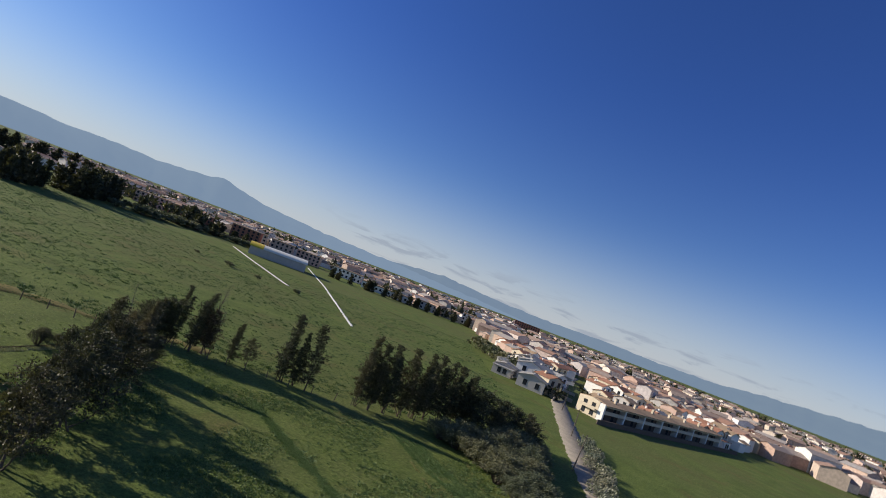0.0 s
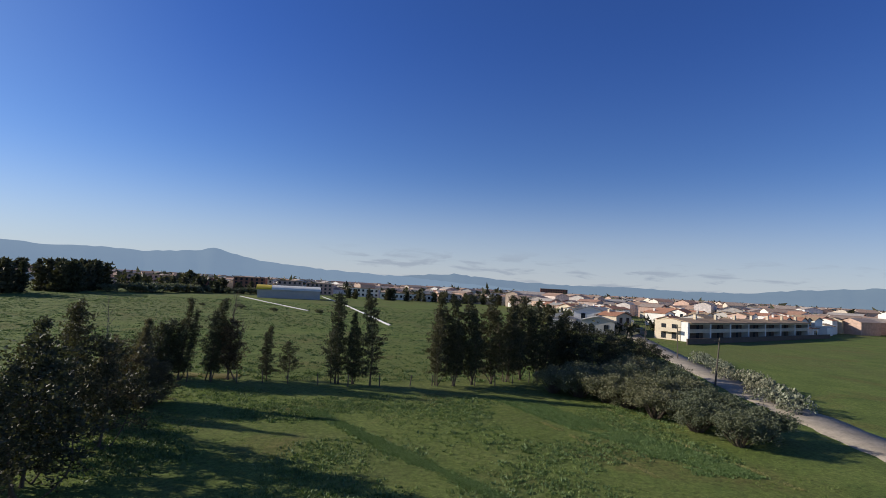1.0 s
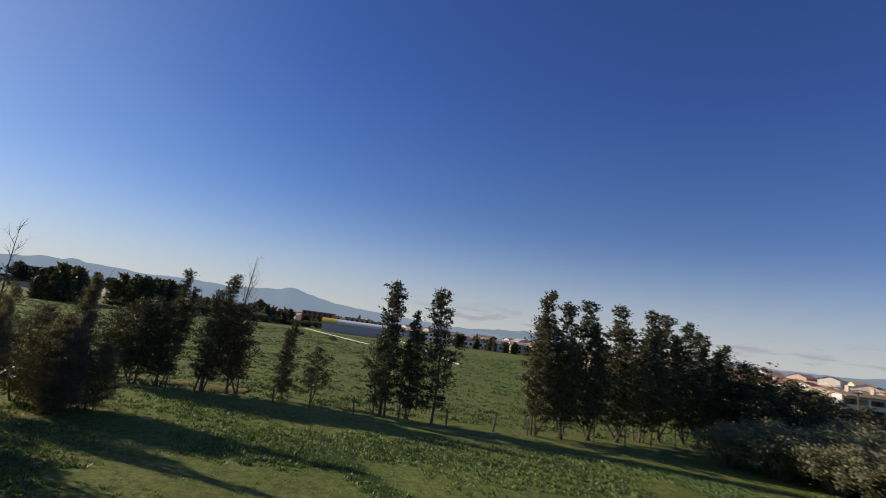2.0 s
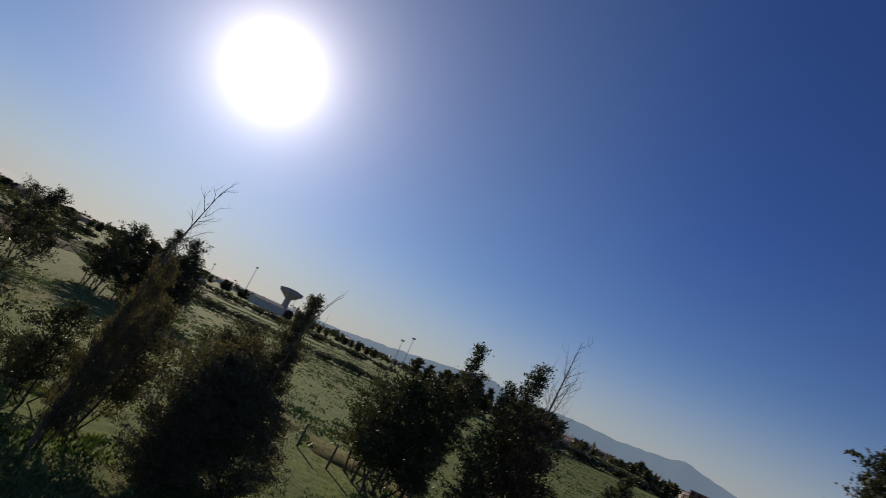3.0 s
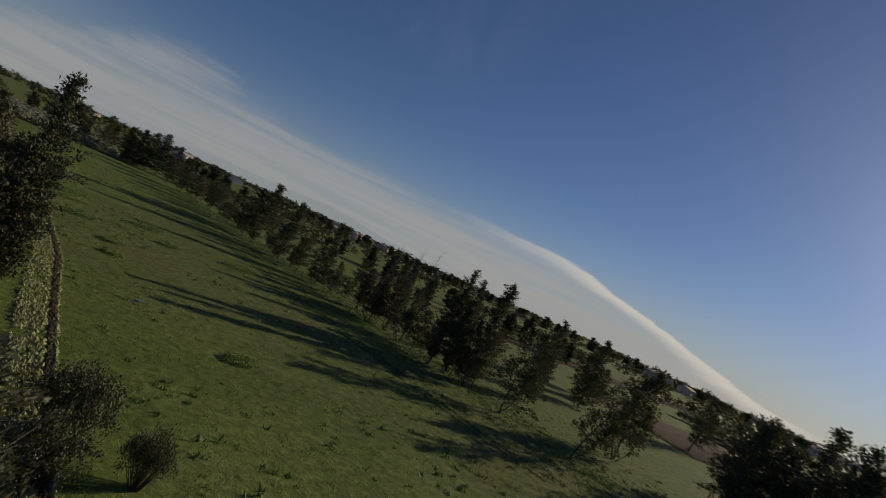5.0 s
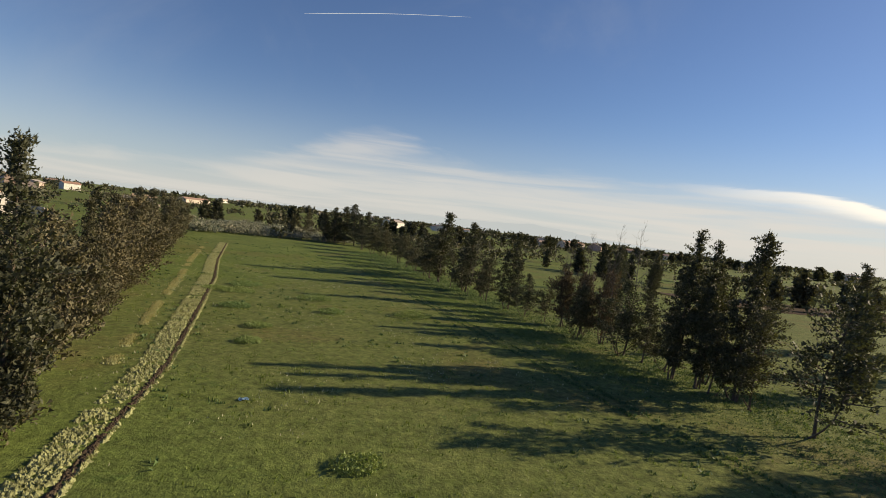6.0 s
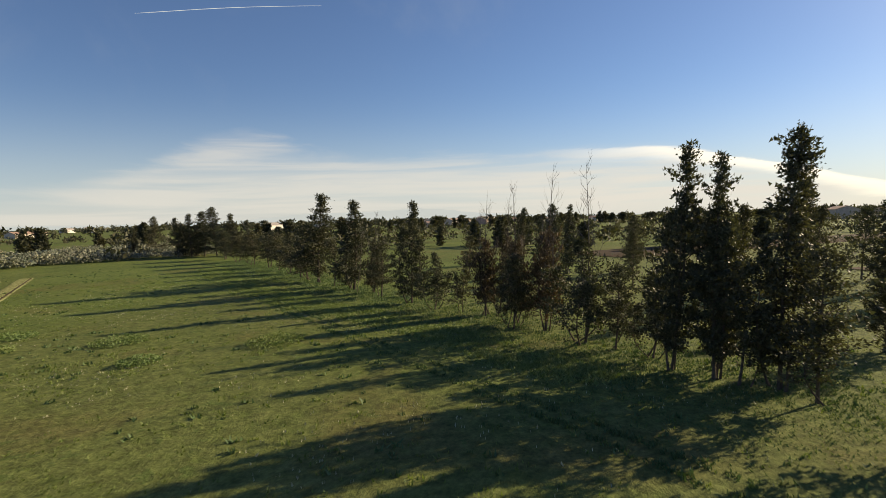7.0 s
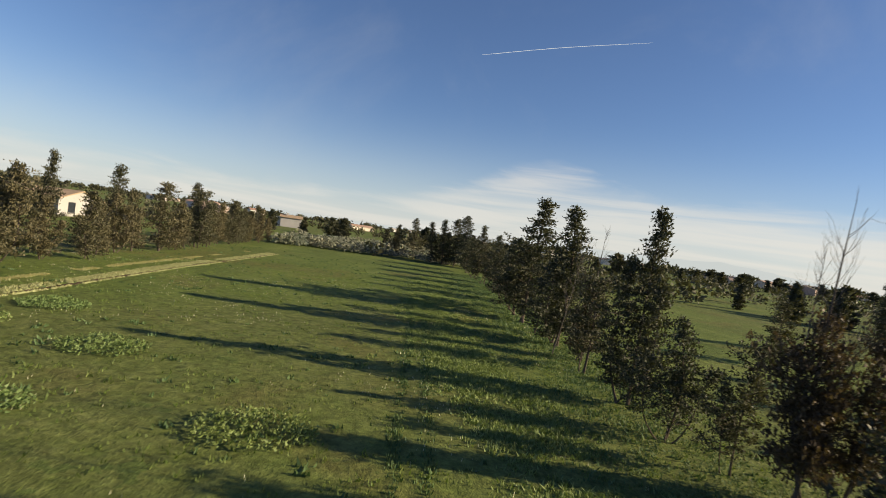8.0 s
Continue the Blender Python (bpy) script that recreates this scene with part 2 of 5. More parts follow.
m_plough = plain("ploughed_soil", (0.085, 0.062, 0.042), 0.95, 0.3, 0.15, 0.8)
m_white_stone = plain("white_stone", (0.66, 0.64, 0.60), 0.9, 0.15, 0.8, 0.3)
m_blue_sheet = plain("blue_plastic", (0.13, 0.23, 0.30), 0.4, 0.25, 5.0, 0.3)
m_concrete = plain("grey_concrete", (0.36, 0.35, 0.33), 0.9, 0.2, 0.3, 0.3)
m_steel = plain("galvanised_steel", (0.40, 0.41, 0.42), 0.5, 0.15, 2.0, 0.0, 0.6)
m_rust = plain("rusted_wire", (0.075, 0.052, 0.038), 0.95, 0.2, 5.0)
m_glass = plain("window_dark_glass", (0.030, 0.034, 0.040), 0.15, 0.3, 1.0)
# brown darkened for the shade in the porches; also the dark garden wall
m_shadow_porch = plain("dark_wall_porch_shade", (0.15, 0.115, 0.095), 0.9, 0.12, 0.6)
m_walls = [plain("plaster_white", (0.80, 0.77, 0.72), 0.85, 0.08, 0.5, 0.1, by_object=0.06),
           plain("plaster_cream", (0.62, 0.53, 0.40), 0.85, 0.10, 0.5, 0.1, by_object=0.1),
           plain("plaster_pink", (0.60, 0.42, 0.34), 0.85, 0.10, 0.5, 0.1, by_object=0.1),
           plain("plaster_grey", (0.46, 0.43, 0.40), 0.85, 0.10, 0.5, 0.1, by_object=0.1)]
m_roofs = [plain("clay_tile", (0.40, 0.205, 0.135), 0.9, 0.25, 0.9, 0.5, by_object=0.12),
           plain("old_clay_tile", (0.37, 0.265, 0.175), 0.9, 0.25, 0.9, 0.5, by_object=0.12),
           plain("grey_roof", (0.36, 0.340, 0.315), 0.9, 0.2, 0.9, 0.4, by_object=0.12)]
m_far_walls = island_colours("far_plaster", [(0.0, (0.70, 0.67, 0.62)), (0.4, (0.60, 0.50, 0.40)), (0.7, (0.48, 0.32, 0.25)), (1.0, (0.74, 0.72, 0.70))])
m_far_roofs = island_colours("far_tile", [(0.0, (0.38, 0.21, 0.14)), (0.6, (0.35, 0.25, 0.19)), (1.0, (0.42, 0.38, 0.34))])
m_sheet = plain("white_plastic_sheet", (0.78, 0.78, 0.76), 0.3, 0.1, 0.4)
m_yellow = plain("yellow_sheet_metal", (0.62, 0.46, 0.05), 0.5, 0.1, 0.4)
m_grey_roof = plain("grey_sheet_metal", (0.66, 0.65, 0.58), 0.6, 0.1, 0.3, 0.0, 0.0)
m_brick = plain("red_brick_wall", (0.32, 0.150, 0.105), 0.9, 0.15, 0.5, 0.2)
# the haze over these ranges is an even blue emission, not lit air
m_hills = glowing_distance("blue_hills", (0.10, 0.13, 0.10), (0.205, 0.295, 0.425), 0.80)
m_near_hills = glowing_distance("near_hills", (0.10, 0.12, 0.08), (0.185, 0.270, 0.395), 0.74)
m_south_hills = glowing_distance("southern_hills", (0.12, 0.14, 0.13), (0.400, 0.480, 0.580), 0.88)
# the trail's sunlit white is put in as emission
m_vapour_glow = glowing_distance("vapour", (0.9, 0.9, 0.9), (0.62, 0.70, 0.80), 0.9)

# ---- building blocks ----


def part(name, bm, mat, parent=None, label=""):
    me = bpy.data.meshes.new(name)
    bm.to_mesh(me)
    bm.free()
    me.materials.append(mat)
    ob = new(name, me)
    if parent:
        ob.parent = parent
    if label:
        tagged(ob, label)
    return ob


def mesh_of(name, verts, faces, mat, smooth=False):
    me = bpy.data.meshes.new(name)
    me.from_pydata(verts, [], faces)
    me.materials.append(mat)
    if smooth:
        me.polygons.foreach_set("use_smooth", [True] * len(me.polygons))
    return me


def from_data(name, verts, faces, mat, parent=None, smooth=False):
    ob = new(name, mesh_of(name, verts, faces, mat, smooth))
    if parent:
        ob.parent = parent
    return ob


def shared(name, me, parent, m=None):
    ob = new(name, me)
    ob.parent = parent
    if m is not None:
        ob.matrix_local = m
    return ob


def box(verts, faces, x0, x1, y0, y1, z0, z1):
    b = len(verts)
    verts += [(x0, y0, z0), (x1, y0, z0), (x1, y1, z0), (x0, y1, z0), (x0, y0, z1), (x1, y0, z1), (x1, y1, z1), (x0, y1, z1)]
    for q in ((0, 3, 2, 1), (4, 5, 6, 7), (0, 1, 5, 4), (1, 2, 6, 5), (2, 3, 7, 6), (3, 0, 4, 7)):
        faces.append(tuple(b + k for k in q))


def ribbon(points, width, z=0.03, ragged=0.12, seed=1, step=1.5, skirt=0.15):
    """A strip on the ground along a line, with uneven edges."""
    rnd = random.Random(seed)
    line = []
    for (ax, ay), (bx, by) in zip(points, points[1:]):
        n = max(1, int(math.hypot(bx - ax, by - ay) / step))
        line += [(ax + (bx - ax) * k / n, ay + (by - ay) * k / n) for k in range(n)]
    line.append(points[-1])
    verts, faces = [], []
    for i, (x, y) in enumerate(line):
        ax, ay = line[max(0, i - 1)]
        bx, by = line[min(len(line) - 1, i + 1)]
        d = math.hypot(bx - ax, by - ay)
        nx, ny = -(by - ay) / d, (bx - ax) / d
        l, r = (width / 2 * (1 + rnd.uniform(-ragged, ragged)) for _ in range(2))
        for off, h in ((l + skirt, -0.14), (l, z), (0, z + 0.02), (-r, z), (-r - skirt, -0.14)):
            verts.append((x + nx * off, y + ny * off, h))
    for i in range(len(line) - 1):
        for k in range(4):
            a = i * 5 + k
            faces.append((a, a + 1, a + 6, a + 5))
    return verts, faces


def tube(verts, faces, points, radii, sides=6):
    base = len(verts)
    for i, (p, r) in enumerate(zip(points, radii)):
        d = Vector(points[min(i + 1, len(points) - 1)]) - Vector(points[max(i - 1, 0)])
        u = d.orthogonal().normalized() if abs(d.z) < 0.95 * d.length else Vector((1, 0, 0))
        v = d.cross(u).normalized()
        for k in range(sides):
            a = 2 * math.pi * k / sides
            verts.append(tuple(Vector(p) + (u * math.cos(a) + v * math.sin(a)) * r))
    for j in range(len(points) - 1):
        for k in range(sides):
            a, b = base + j * sides + k, base + j * sides + (k + 1) % sides
            faces.append((a, b, b + sides, a + sides))


# ---- ground ----
def ground_sheet():
    n, verts, faces = 220, [], []

    def spread(i):
        u = i / n * 2 - 1
        return math.copysign(90 * abs(u) + 4600 * abs(u) ** 6, u)
    for j in range(n + 1):
        for i in range(n + 1):
            x, y = spread(i) - 20, spread(j) + 40
            z = 0.04 * noise.noise((x * 0.15, y * 0.15, 0)) + 0.02 * noise.noise((x * 0.8, y * 0.8, 3))
            verts.append((x, y, (z if math.hypot(x + 20, y - 40) < 250 else 0) - 0.06))
    for j in range(n):
        for i in range(n):
            a = j * (n + 1) + i
            faces.append((a, a + 1, a + n + 2, a + n + 1))
    return from_data("ground", verts, faces, m_grass, smooth=True)


tagged(ground_sheet(), "green winter pasture of short grass and weeds", "ground", kind="structure")


def strip(name, points, width, mat, label, category, seed=1, ragged=0.12, z=0.03, skirt=0.15):
    v, f = ribbon(points, width, z, ragged, seed, 1.5 if skirt > 0.1 else 0.6, skirt)
    return tagged(from_data(name, v, f, mat, smooth=True), label, category, kind="structure")


strip("road", [(44, -30), (41.5, 10), (41, 40), (44.7, 72), (48.4, 94), (54.4, 124), (60, 151), (66, 178), (77, 216), (92, 260), (112, 310)], 5.4, m_dirt,
      "pale unpaved farm road leading into the town", "road", 1)
strip("track", [(-22, 67.5), (-28, 66.2), (-33, 64.4), (-39, 63.0), (-45.8, 61.8), (-55.6, 60), (-74, 56)], 2.6, m_bare, "bare earth path beside the fence", "path", 11, 0.9, 0.012)
strip("field", [(-170, 40), (-166, 100)], 46, m_plough, "brown ploughed field beyond the trees", "field", 15, 0.05)
strip("field", [(-110, 36), (-150, 58), (-260, 118)], 24, m_plough, "brown ploughed field beyond the trees", "field", 5, 0.03)
strip("field", [(-120, -10), (-300, 40)], 16, m_plough, "brown ploughed field beyond the trees", "field", 6, 0.03)


# ---- trees ----
def crown_leaves(lv, lf, centre, rad, count, size, rnd, flat=0.8, way=(0, 0, 0.4)):
    """A spray of small leaf blades round a point, most of them pointing along way."""
    way = Vector(way)
    for _ in range(count):
        p = Vector(centre) + Vector((rnd.gauss(0, 1), rnd.gauss(0, 1), rnd.gauss(0, flat))) * rad * 0.55
        q = (way + Vector((rnd.gauss(0, 0.75), rnd.gauss(0, 0.75), rnd.gauss(0, 0.75)))).normalized()
        r = q.cross(Vector((rnd.gauss(0, 1), rnd.gauss(0, 1), rnd.gauss(0, 1)))).normalized()
        k = size * rnd.uniform(0.55, 1.45)
        n0 = len(lv)
        lv += [tuple(p - r * k * 0.36), tuple(p + r * k * 0.36), tuple(p + q * k)]
        lf.append((n0, n0 + 1, n0 + 2))


def twig_fork(tv, tf, start, way, length, radius, depth, rnd, tips=None, upright=0.35):
    """A limb that bends upward and forks."""
    pts, p, d = [tuple(start)], Vector(start), Vector(way).normalized()
    for _ in range(3):
        d = (d + Vector((rnd.gauss(0, 0.16), rnd.gauss(0, 0.16), upright * 0.3 + rnd.gauss(0, 0.08)))).normalized()
        p = p + d * length / 3
        pts.append(tuple(p))
    tube(tv, tf, pts, [radius, radius * 0.8, radius * 0.6, radius * 0.35], 4 if depth < 2 else 5)
    if tips is not None:
        tips += [(Vector(pts[2]), depth), (Vector(pts[3]), depth)]
    if depth > 0:
        for k in range(rnd.choice((2, 3))):
            side = Vector((rnd.gauss(0, 1), rnd.gauss(0, 1), rnd.gauss(0.2, 0.5))).normalized()
            base = Vector(pts[rnd.choice((1, 2, 3))])
            twig_fork(tv, tf, base, d * 0.8 + side * 0.75, length * rnd.uniform(0.45, 0.7), radius * 0.5, depth - 1, rnd, tips, upright)


def cypress(seed, height, reach, profile, limbs, leaves, leaf=0.14, bare=0.12, stems=1, tip=0.0, mat=None, twigs=0):
    """Meshes of a ragged cypress: leaders that rise from one foot, limbs round them, and flat leaf tufts along each limb.
    limbs: how many for a metre of leader; leaves: blades in a tuft; tip: bare share at the top."""
    rnd = random.Random(seed)
    tv, tf, lv, lf, bv, bf = [], [], [], [], [], []
    turn0 = rnd.uniform(0, 6.28)
    for s in range(stems):
        hh = height * (1.0 if s == 0 else rnd.uniform(0.55, 0.92))
        a0 = turn0 + s * 6.28 / max(1, stems - 1) + rnd.gauss(0, 0.3)
        out = Vector((math.cos(a0), math.sin(a0), 0)) * (0.0 if s == 0 else reach * rnd.uniform(0.30, 0.55))
        foot = Vector((rnd.uniform(-0.3, 0.3), rnd.uniform(-0.3, 0.3), 0)) * (0.0 if s == 0 else 1.6)
        sway = [rnd.uniform(-0.3, 0.3) for _ in range(4)]

        def spine(u):
            w = min(1.0, u * 2.2)
            return foot + out * (w * (2 - w)) + Vector((sway[0] * u + sway[1] * math.sin(4 * u), sway[2] * u + sway[3] * math.sin(4 * u), hh * u))
        us = [0, 0.06, 0.16, 0.3, 0.45, 0.6, 0.8, 0.99]
        r0 = (0.0095 * hh + 0.014) * (1.0 if s == 0 else 0.75)
        tube(tv, tf, [tuple(spine(u)) for u in us], [r0 * (1.0 - u) ** 0.8 * (1.35 if u == 0 else 1) + 0.005 for u in us], 6)
        own = 1.0 if stems == 1 else (0.78 if s == 0 else 0.62)
        count = int(limbs * hh * (1.0 if s == 0 else 0.7))
        lump = [rnd.uniform(0.35, 1.25) for _ in range(int(hh * 1.5) + 2)]
        for i in range(count):
            v = (i + rnd.random()) / count
            u = bare + (0.97 - tip - bare) * v
            a = i * 2.4 + rnd.gauss(0, 0.5)
            wide = reach * own * profile(v) * lump[int(u * hh * 1.5)] * rnd.uniform(0.55, 1.15)
            if rnd.random() < 0.06:
                wide *= 1.35
            wide = max(wide, 0.28)
            rise = wide * rnd.uniform(0.05, 0.75) - (0.25 * wide if v < 0.2 else 0)
            p0, way = spine(u), Vector((math.cos(a), math.sin(a), 0))
            p1 = p0 + way * wide * 0.55 + Vector((0, 0, rise * 0.35))
            p2 = p0 + way * wide + Vector((0, 0, rise))
            tube(tv, tf, [tuple(p0), tuple(p1), tuple(p2)], [0.007 * wide + 0.012, 0.005 * wide + 0.008, 0.004], 3)
            side = way.cross(Vector((0, 0, 1)))
            grow = (p2 - p0).normalized() + Vector((0, 0, 0.35))
            tufts = 2 + int(wide / 0.42)
            for k in range(tufts):
                w = 0.30 + 0.72 * (k + rnd.random()) / tufts
                c = (p0 + (p1 - p0) * (w / 0.55)) if w < 0.55 else (p1 + (p2 - p1) * ((w - 0.55) / 0.45))
                c = c + side * rnd.gauss(0, 0.16) * wide + Vector((0, 0, rnd.gauss(0.03, 0.08)))
                crown_leaves(lv, lf, c, rnd.uniform(0.20, 0.36) * (0.75 + 0.25 * leaf / 0.14), leaves, leaf, rnd, 0.5, grow)
        if tip == 0.0:
            for k in range(9):
                u = 0.84 + 0.15 * k / 8
                a = rnd.uniform(0, 6.28)
                c = spine(u) + Vector((math.cos(a), math.sin(a), 0.3)) * rnd.uniform(0.05, 0.42) * (1.15 - 0.9 * (u - 0.84) / 0.15)
                crown_leaves(lv, lf, c, 0.22, leaves, leaf, rnd, 0.6, (0, 0, 0.9))
        else:
            for k in range(16):
                u = 1 - tip * rnd.random()
                a = rnd.uniform(0, 6.28)
                twig_fork(bv, bf, spine(u), Vector((math.cos(a), math.sin(a), 0.9)), height * tip * (1.05 - u) * 0.9 + 0.3, 0.010, 1, rnd)
            tube(bv, bf, [tuple(spine(u)) for u in (1 - tip, 1 - tip * 0.5, 0.995)], [0.028, 0.020, 0.008], 5)
        for k in range(twigs):
            u, a = rnd.uniform(bare, 0.85), rnd.uniform(0, 6.28)
            way = Vector((math.cos(a), math.sin(a), 0.25))
            twig_fork(bv, bf, spine(u) + way * reach * own * profile((u - bare) / (1 - bare)) * 0.55, way, reach * rnd.uniform(0.25, 0.5), 0.010, 1, rnd)
    meshes = [("trunk", mesh_of("trunk", tv, tf, m_bark)), ("crown", mesh_of("crown", lv, lf, mat or m_cypress))]
    if bf:
        meshes.append(("dead_top" if tip else "deadwood", mesh_of("dead_top", bv, bf, m_dead)))
    return height, meshes


def bare_tree(seed, height, spread):
    rnd = random.Random(seed)
    tv, tf, bv, bf = [], [], [], []
    sway = [rnd.uniform(-0.3, 0.3) for _ in range(2)]

    def spine(u):
        return Vector((sway[0] * u + 0.3 * math.sin(3 * u), sway[1] * u, height * u))
    us = [0, 0.15, 0.35, 0.55, 0.75, 1.0]
    tube(tv, tf, [tuple(spine(u)) for u in us], [0.065, 0.052, 0.040, 0.030, 0.018, 0.006], 6)
    for i in range(20):
        u = 0.30 + 0.68 * (i + rnd.random()) / 20
        a = i * 2.4 + rnd.uniform(-0.6, 0.6)
        twig_fork(bv, bf, spine(u), Vector((math.cos(a), math.sin(a), 0.7)), spread * (1.15 - 0.8 * u) * rnd.uniform(0.7, 1.2), 0.018 * (1.2 - u) + 0.006, 2, rnd)
    return height, [("trunk", mesh_of("trunk", tv, tf, m_dead)), ("crown", mesh_of("crown", bv, bf, m_dead))]


def swept_tree(seed, height):
    """A leafless tree whose upper twigs all grow to one side."""
    rnd = random.Random(seed)
    tv, tf, bv, bf = [], [], [], []

    def spine(u):
        return Vector((-0.5 * max(0, u - 0.6), 1.4 * max(0, u - 0.65) ** 1.3, height * u))
    us = [0, 0.2, 0.4, 0.6, 0.75, 0.88, 1.0]
    tube(tv, tf, [tuple(spine(u)) for u in us], [0.085, 0.07, 0.055, 0.042, 0.030, 0.018, 0.006], 6)
    for i in range(15):
        u = 0.58 + 0.40 * (i + rnd.random()) / 15
        way = Vector((rnd.gauss(-0.1, 0.55), rnd.gauss(0.55, 0.45), 1.0))
        twig_fork(bv, bf, spine(u), way, (1.6 - 1.1 * u) * rnd.uniform(0.8, 1.3), 0.014, 2, rnd, None, 0.25)
    return height, [("trunk", mesh_of("trunk", tv, tf, m_dead)), ("crown", mesh_of("crown", bv, bf, m_dead))]


def bush(seed, height, reach, clumps, leaves, leaf, mat, stem=True):
    """A rounded shrub of many leaf clumps."""
    rnd = random.Random(seed)
    tv, tf, lv, lf = [], [], [], []
    lobes = []
    for k in range(11):
        a, rr = k * 2.4, reach * 0.68 * math.sqrt((k + 0.5) / 11)
        lobes.append((rr * math.cos(a), rr * math.sin(a), height * (0.62 - 0.32 * (rr / reach) ** 2) * rnd.uniform(0.8, 1.15), reach * rnd.uniform(0.30, 0.46)))
    for i in range(clumps):
        lx, ly, lz, lr = lobes[i % 11]
        d = Vector((rnd.gauss(0, 1), rnd.gauss(0, 1), rnd.gauss(0.35, 0.8))).normalized() * lr * rnd.uniform(0.75, 1.0)
        c = (lx + d.x, ly + d.y, max(0.25, lz + d.z * 0.9))
        if i % 3 == 0:
            tube(tv, tf, [(0.2 * c[0], 0.2 * c[1], 0), (0.6 * c[0], 0.6 * c[1], 0.5 * c[2]), c], [0.05, 0.03, 0.008], 4)
        crown_leaves(lv, lf, c, reach * 0.15, leaves, leaf, rnd)
    return height, [("stem", mesh_of("stem", tv, tf, m_bark)), ("crown", mesh_of("crown", lv, lf, mat))]


def prickly_pear(seed, height, reach, pads):
    """A cactus bush of flat oval pads."""
    rnd = random.Random(seed)
    lv, lf = [], []
    for i in range(pads):
        a, rr = rnd.uniform(0, 6.28), reach * math.sqrt(rnd.random())
        top = height * math.sqrt(max(0.08, 1 - (rr / reach) ** 2 * 0.8))
        c = Vector((rr * math.cos(a), rr * math.sin(a), top * rnd.uniform(0.25, 1.0)))
        up = Vector((rnd.gauss(0, 0.5), rnd.gauss(0, 0.5), 1)).normalized()
        side = up.cross(Vector((rnd.gauss(0, 1), rnd.gauss(0, 1), 0.1))).normalized()
        thick = up.cross(side) * 0.03
        k, n0 = rnd.uniform(0.11, 0.20), len(lv)
        for s in (1, -1):
            for t in range(7):
                b = 2 * math.pi * t / 7
                lv.append(tuple(c + side * (0.62 * k * math.cos(b)) + up * (k * math.sin(b)) + thick * s))
        lf.append(tuple(n0 + t for t in range(7)))
        lf.append(tuple(n0 + 13 - t for t in range(7)))
        for t in range(7):
            lf.append((n0 + t, n0 + 7 + t, n0 + 7 + (t + 1) % 7, n0 + (t + 1) % 7))
    return height, [("foliage", mesh_of("foliage", lv, lf, m_cactus))]


def spire(v):
    return min(1.0, 0.62 + 2.2 * v) * (0.16 + 0.84 * (1 - v) ** 0.95)


def column(v):
    return min(1.0, 0.55 + 2.0 * v) * (1 - 0.80 * v ** 2.0)


def oval(v):
    return math.sqrt(max(0.04, 1 - (2 * v - 0.75) ** 2 / 1.70))


SPIRE = [cypress(10 + i, 9.0, 2.7, spire, 11, 20, 0.14, bare=0.10, stems=1 + i % 3) for i in range(6)]
COLUMN = [cypress(30 + i, 10.0, 2.3, column, 8.5, 20, 0.15, bare=0.11, stems=3) for i in range(6)]
DENSE = [cypress(36 + i, 10.0, 2.3, column, 13, 30, 0.10, bare=0.11, stems=3) for i in range(2)]
GROVE = [cypress(40 + i, 11.0, 2.9, column, 7.5, 17, 0.185, bare=0.15, stems=4) for i in range(5)]
OVAL = [cypress(50 + i, 5.0, 1.9, oval, 10, 18, 0.12, bare=0.24, stems=2 + i % 3) for i in range(7)]
FINE = [cypress(60 + i, 5.0, 2.1, oval, 18, 36, 0.075, bare=0.08, stems=3, mat=m_bough, twigs=14) for i in range(4)]
CONE = [cypress(66 + i, 7.5, 2.6, spire, 20, 40, 0.085, bare=0.08, stems=2, mat=m_bough, twigs=12) for i in range(2)]
STALK = [cypress(68, 5.0, 1.9, oval, 15, 34, 0.080, bare=0.30, stems=3, mat=m_bough, twigs=10)]
TIPPED = [cypress(70 + i, 7.5, 2.0, oval, 9, 18, 0.12, bare=0.15, tip=0.36, stems=3, mat=m_brown_leaf) for i in range(5)]
BARE = [bare_tree(80 + i, 7.5, 1.6) for i in range(3)]
SWEPT = [swept_tree(84, 10.0)]
BUSH = [bush(90 + i, 3.0, 2.5, 140, 70, 0.13, m_olive_leaf) for i in range(4)]
HEDGE = [cypress(100 + i, 5.0, 1.9, oval if i % 2 else spire, 12, 20, 0.13, bare=0.10, stems=2 + i % 2, mat=m_hedge_leaf) for i in range(6)]
BUSHY = [bush(96 + i, 3.0, 2.5, 140, 60, 0.11, m_hedge_leaf) for i in range(2)]
CACTUS = [prickly_pear(110 + i, 2.2, 1.7, 150) for i in range(3)]
FAR = [cypress(120 + i, 12.0, 4.2, oval if i < 2 else spire, 4, 4, 1.1, bare=0.0, stems=1 + i % 3) for i in range(5)]
FAR_BUSH = [bush(130 + i, 3.0, 2.6, 26, 26, 0.5, m_olive_leaf) for i in range(2)]


def plant(kind, x, y, h, wide=1.0, name="cypress_tree", label="dark green cypress tree with ragged branches", group="", lean=(0, 0), category="tree", turn=None):
    """One plant at a place, h metres high; wide: its girth against its natural one."""
    height, meshes = kind[random.randrange(len(kind))]
    k = h / height
    root = new(name)
    lean = (lean[0] + random.gauss(0, 1.8), lean[1] + random.gauss(0, 1.8))
    root.matrix_world = pose(x, y, -0.08, lean[0], lean[1], 0) @ pose(0, 0, 0, 0, 0, random.uniform(0, 360) if turn is None else turn) @ Matrix.Diagonal((k * wide, k * wide, k, 1))
    for part_name, me in meshes:
        ob = shared(part_name, me, root)
        if kind is CACTUS or part_name == "deadwood":
            tagged(ob, kind="stuff")
    return tagged(root, label, category, group)


